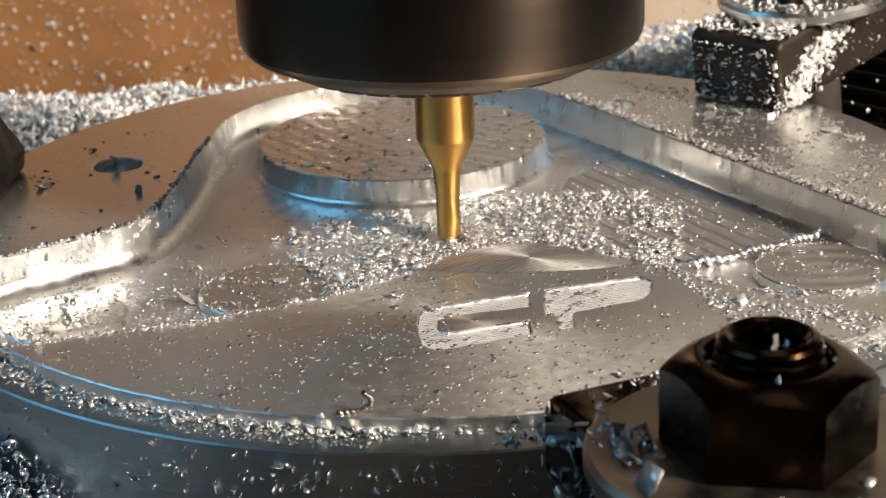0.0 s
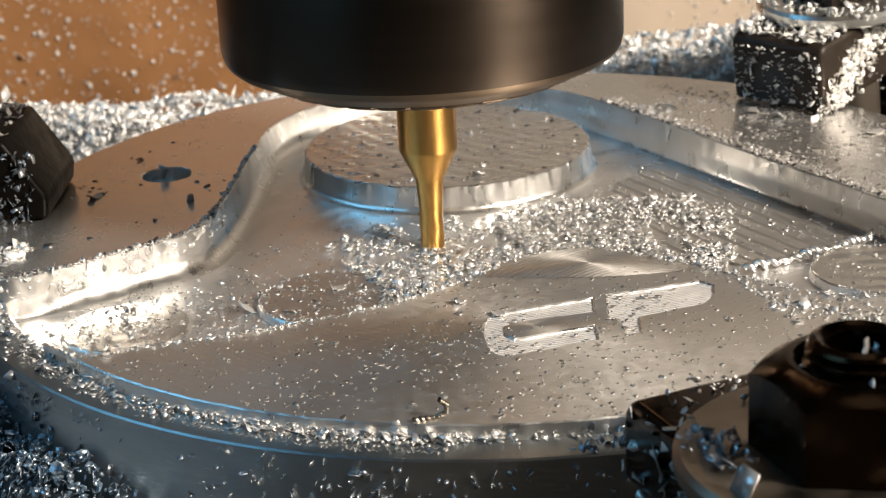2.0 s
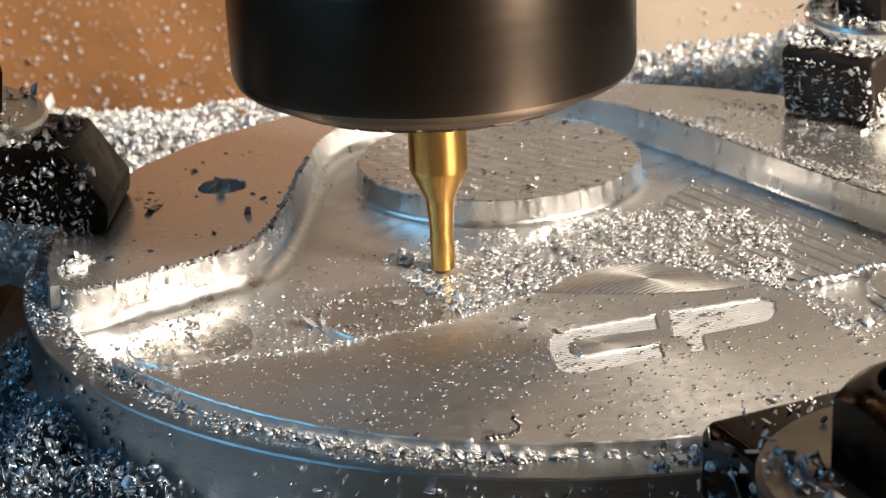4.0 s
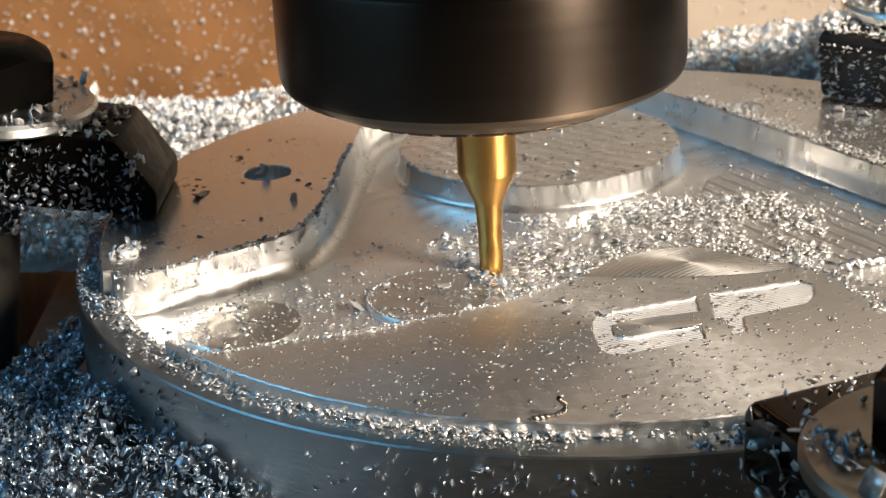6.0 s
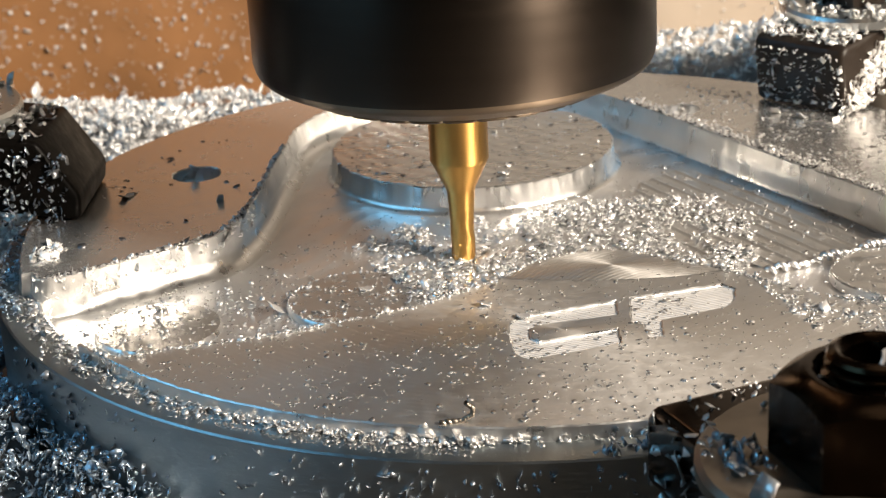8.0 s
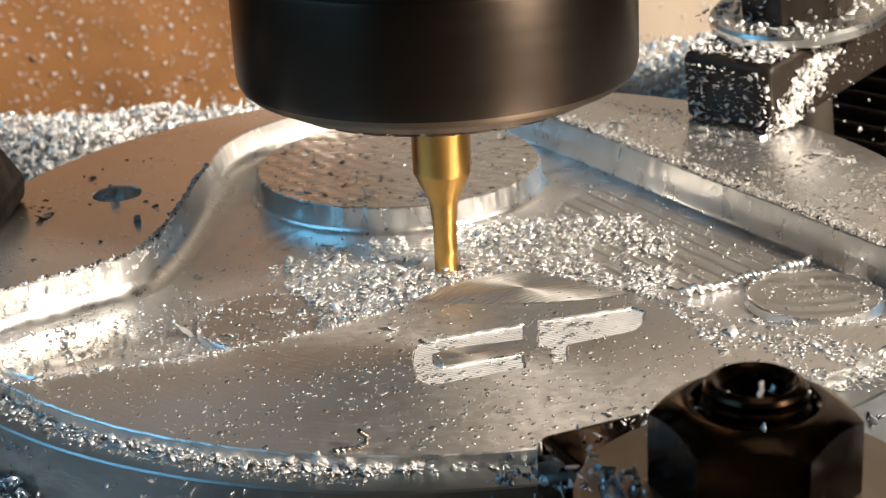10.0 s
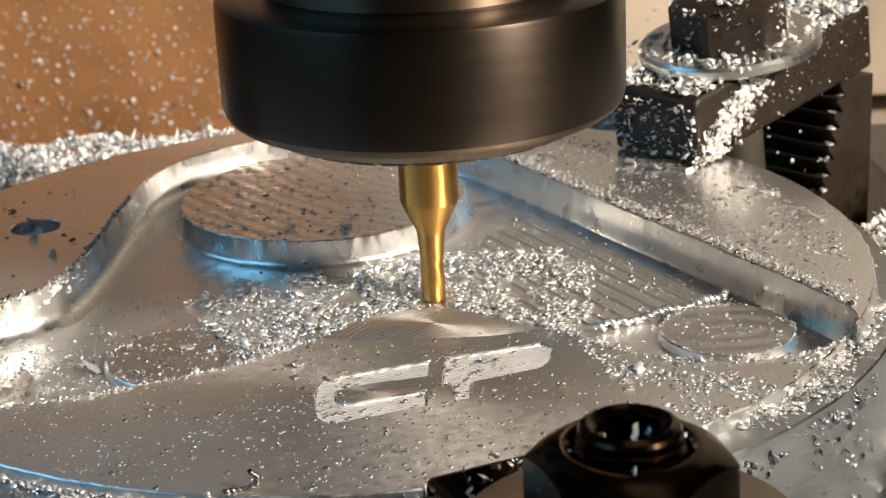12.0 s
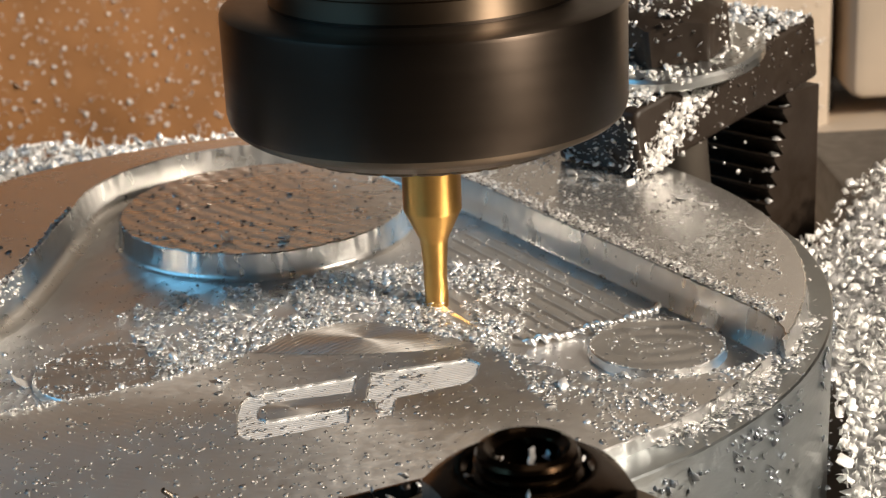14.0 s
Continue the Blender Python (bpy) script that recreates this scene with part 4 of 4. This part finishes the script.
on_face(CL_R, 8, 37, -6.95, -6.8, 0.3, 8.5, 130, 0.3, 68, "small chips on the clamp's side")
BLOCK_R = spin(53.9, 45.6, 0, 42.0)
teeth = []
for i in range(2, 12):
    for _ in range(int(RNG.integers(8, 22))):
        v = BLOCK_R @ Vector(((i + 0.45) * 0.6 * MM, RNG.uniform(-6.6, 6.6) * MM, (2 * i + 2.0) * MM))
        teeth.append(tuple(q / MM for q in v))
for i in range(1, 14):
    for _ in range(5):
        v = BLOCK_R @ Vector(((i * 0.57 + RNG.uniform(-0.4, 0.5)) * MM, (-6.6 + abs(RNG.normal(0, 0.5))) * MM, (2.06 * i + 2.35) * MM))
        teeth.append(tuple(q / MM for q in v))
chips("loose_chips", teeth, 0.6, 0.3, "rows of bright chips on the block's teeth", 65)

# chips stuck to the guard and the column behind
bg = [(RNG.uniform(-140, -14), 299.4, RNG.uniform(-62, 30)) for _ in range(1900)] + [(RNG.uniform(-8, 117), 302.4, RNG.uniform(-62, 30)) for _ in range(560)]
chips("loose_chips", bg, 0.62, 0.55, "small chips stuck to the guard and column behind", 51, M_FLAKE, normals="front", rides=False)

# a twisted curl of swarf by the ridged floor
def curl(points, r, pitch, label, metal=M_CHIP):
    cu = bpy.data.curves.new("swarf_curl", "CURVE")
    cu.dimensions, cu.bevel_depth, cu.bevel_resolution = "3D", pitch * MM, 2
    sp = cu.splines.new("POLY")
    line = [Vector(p) for p in points]
    pts = []
    n = 150
    for i in range(n):
        t = i / (n - 1) * (len(line) - 1)
        k = min(len(line) - 2, int(t))
        c = line[k].lerp(line[k + 1], t - k)
        a = i * 0.6
        d = (line[-1] - line[0]).normalized()
        s = Vector((-d.y, d.x, 0))
        rr = r * (0.7 + 0.4 * math.sin(i * 0.13))
        pts.append(c + s * rr * math.cos(a) + Vector((0, 0, rr * (1 + math.sin(a)))))
    sp.points.add(n - 1)
    for q, v in zip(sp.points, pts):
        q.co = (v.x * MM, v.y * MM, v.z * MM, 1)
    cu.materials.append(metal)
    return riding(tagged(new("swarf_curl", cu), label, "swarf"))


curl([(23.8, -15.4, 20.8), (30, -12.8, 20.9), (35, -10.8, 21.1), (38.2, -9.8, 21.6)], 0.3, 0.36, "long twisted curl of bright swarf in the pocket")
curl([(-10.2, -52.1, 23.8), (-8.4, -51.9, 23.85), (-7.5, -52.0, 24.3), (-7.4, -52.1, 25.0), (-8.0, -52.1, 25.5)], 0.04, 0.22, "small hooked curl of swarf near the rim", M_WASHER)


# single flakes that can be told apart
def flake(x, y, z, size, turn, lean, label, bend=0.8, width=0.6):
    bm = bmesh.new()
    rows, k = [], 9
    for i in range(k):
        u = i / (k - 1) - 0.5
        a, r = bend * u, size / bend
        w = size * width * (1 - 1.6 * abs(u) ** 2.2) / 2 * (1 + 0.25 * math.sin(i * 2.3 + x))
        p = Vector((r * math.sin(a), 0, r * (1 - math.cos(a))))
        nrm = Vector((-math.sin(a), 0, math.cos(a))) * 0.05
        rows.append([bm.verts.new([c * MM for c in q]) for q in (p + Vector((0, -w, 0)) - nrm, p + Vector((0, w, 0)) - nrm, p + Vector((0, w, 0)) + nrm, p + Vector((0, -w, 0)) + nrm)])
    for a, b in zip(rows, rows[1:]):
        for j in range(4):
            bm.faces.new((a[j], a[(j + 1) % 4], b[(j + 1) % 4], b[j]))
    bm.faces.new(rows[0])
    bm.faces.new(rows[-1][::-1])
    ob = new("aluminium_flake", mesh_of(bm, "aluminium_flake", M_SWARF, True))
    tagged(ob, label, "metal flake", "single flakes on the workpiece")
    return riding(ob, Matrix.Translation((x * MM, y * MM, z * MM)) @ Matrix.Rotation(radians(turn), 4, "Z") @ Matrix.Rotation(radians(lean), 4, "Y"))


flake(45.3, 17.2, Z_LAND + 0.1, 2.6, 20, 4, "flat bright flake on the raised land", 0.5, 0.6)
flake(33.2, 27.8, Z_LAND + 0.3, 1.7, 70, 35, "upright bright flake on the raised land", 1.0, 0.7)
flake(36.0, 25.4, Z_LAND + 0.2, 1.6, 40, 25, "bent bright flake on the raised land", 1.6, 0.7)
flake(51.0, 4.7, Z_LAND + 0.1, 2.8, -10, 0, "thin curved sliver on the raised land", 2.4, 0.16)
flake(47.5, 14.0, Z_LAND + 0.1, 2.4, -15, 3, "long flat flake on the raised land", 0.4, 0.35)
flake(-5.5, -27.1, Z_LENS + 0.15, 1.3, 30, 15, "bluish bent flake on the front face", 1.3, 0.7)
flake(-2.0, -30.4, Z_LENS + 0.1, 1.3, 15, 8, "bright flake on the engraved shape", 0.6, 0.8)
flake(-8.3, 13.4, Z_BOSS + 0.2, 1.8, 10, 20, "blue-lit curled flake on the boss", 1.8, 0.7)
flake(-1.6, 12.4, Z_BOSS + 0.15, 1.6, 60, 15, "blue-lit bent flake on the boss", 1.5, 0.7)
flake(-33.8, 5.2, Z_LAND + 0.15, 1.6, 110, 50, "dark torn flake on the raised land", 1.4, 0.5)
flake(-44.8, 8.0, Z_LAND + 0.1, 2.2, 60, 10, "pale torn flake on the raised land", 1.2, 0.5)
flake(-37.3, 15.6, Z_LAND - 0.4, 2.2, 80, -70, "blue-lit chip standing in the screw hole", 0.7, 0.45)
flake(19.7, -75.4, 38.0, 2.2, 140, 72, "pale chip standing in the stud's socket", 1.0, 0.32)
flake(-26.0, -18.3, Z_FLOOR + 0.3, 2.6, 20, 30, "blue-lit bent flake on the pocket floor", 0.9, 0.8)
flake(-17.2, -15.0, 21.2, 1.5, 20, 5, "bright flat flake on a round pad", 0.5, 0.7)


# ---------- what moves ----------
def motions():
    for ob, m in ON_TABLE:
        walk(ob, [(t, Matrix.Translation((x * MM, y * MM, 0)) @ m) for t, x, y in TABLE_ROWS])
    walk(spindle, [(t, pose(0, 0, h * MM)) for t, h in SPINDLE_ROWS])


motions()
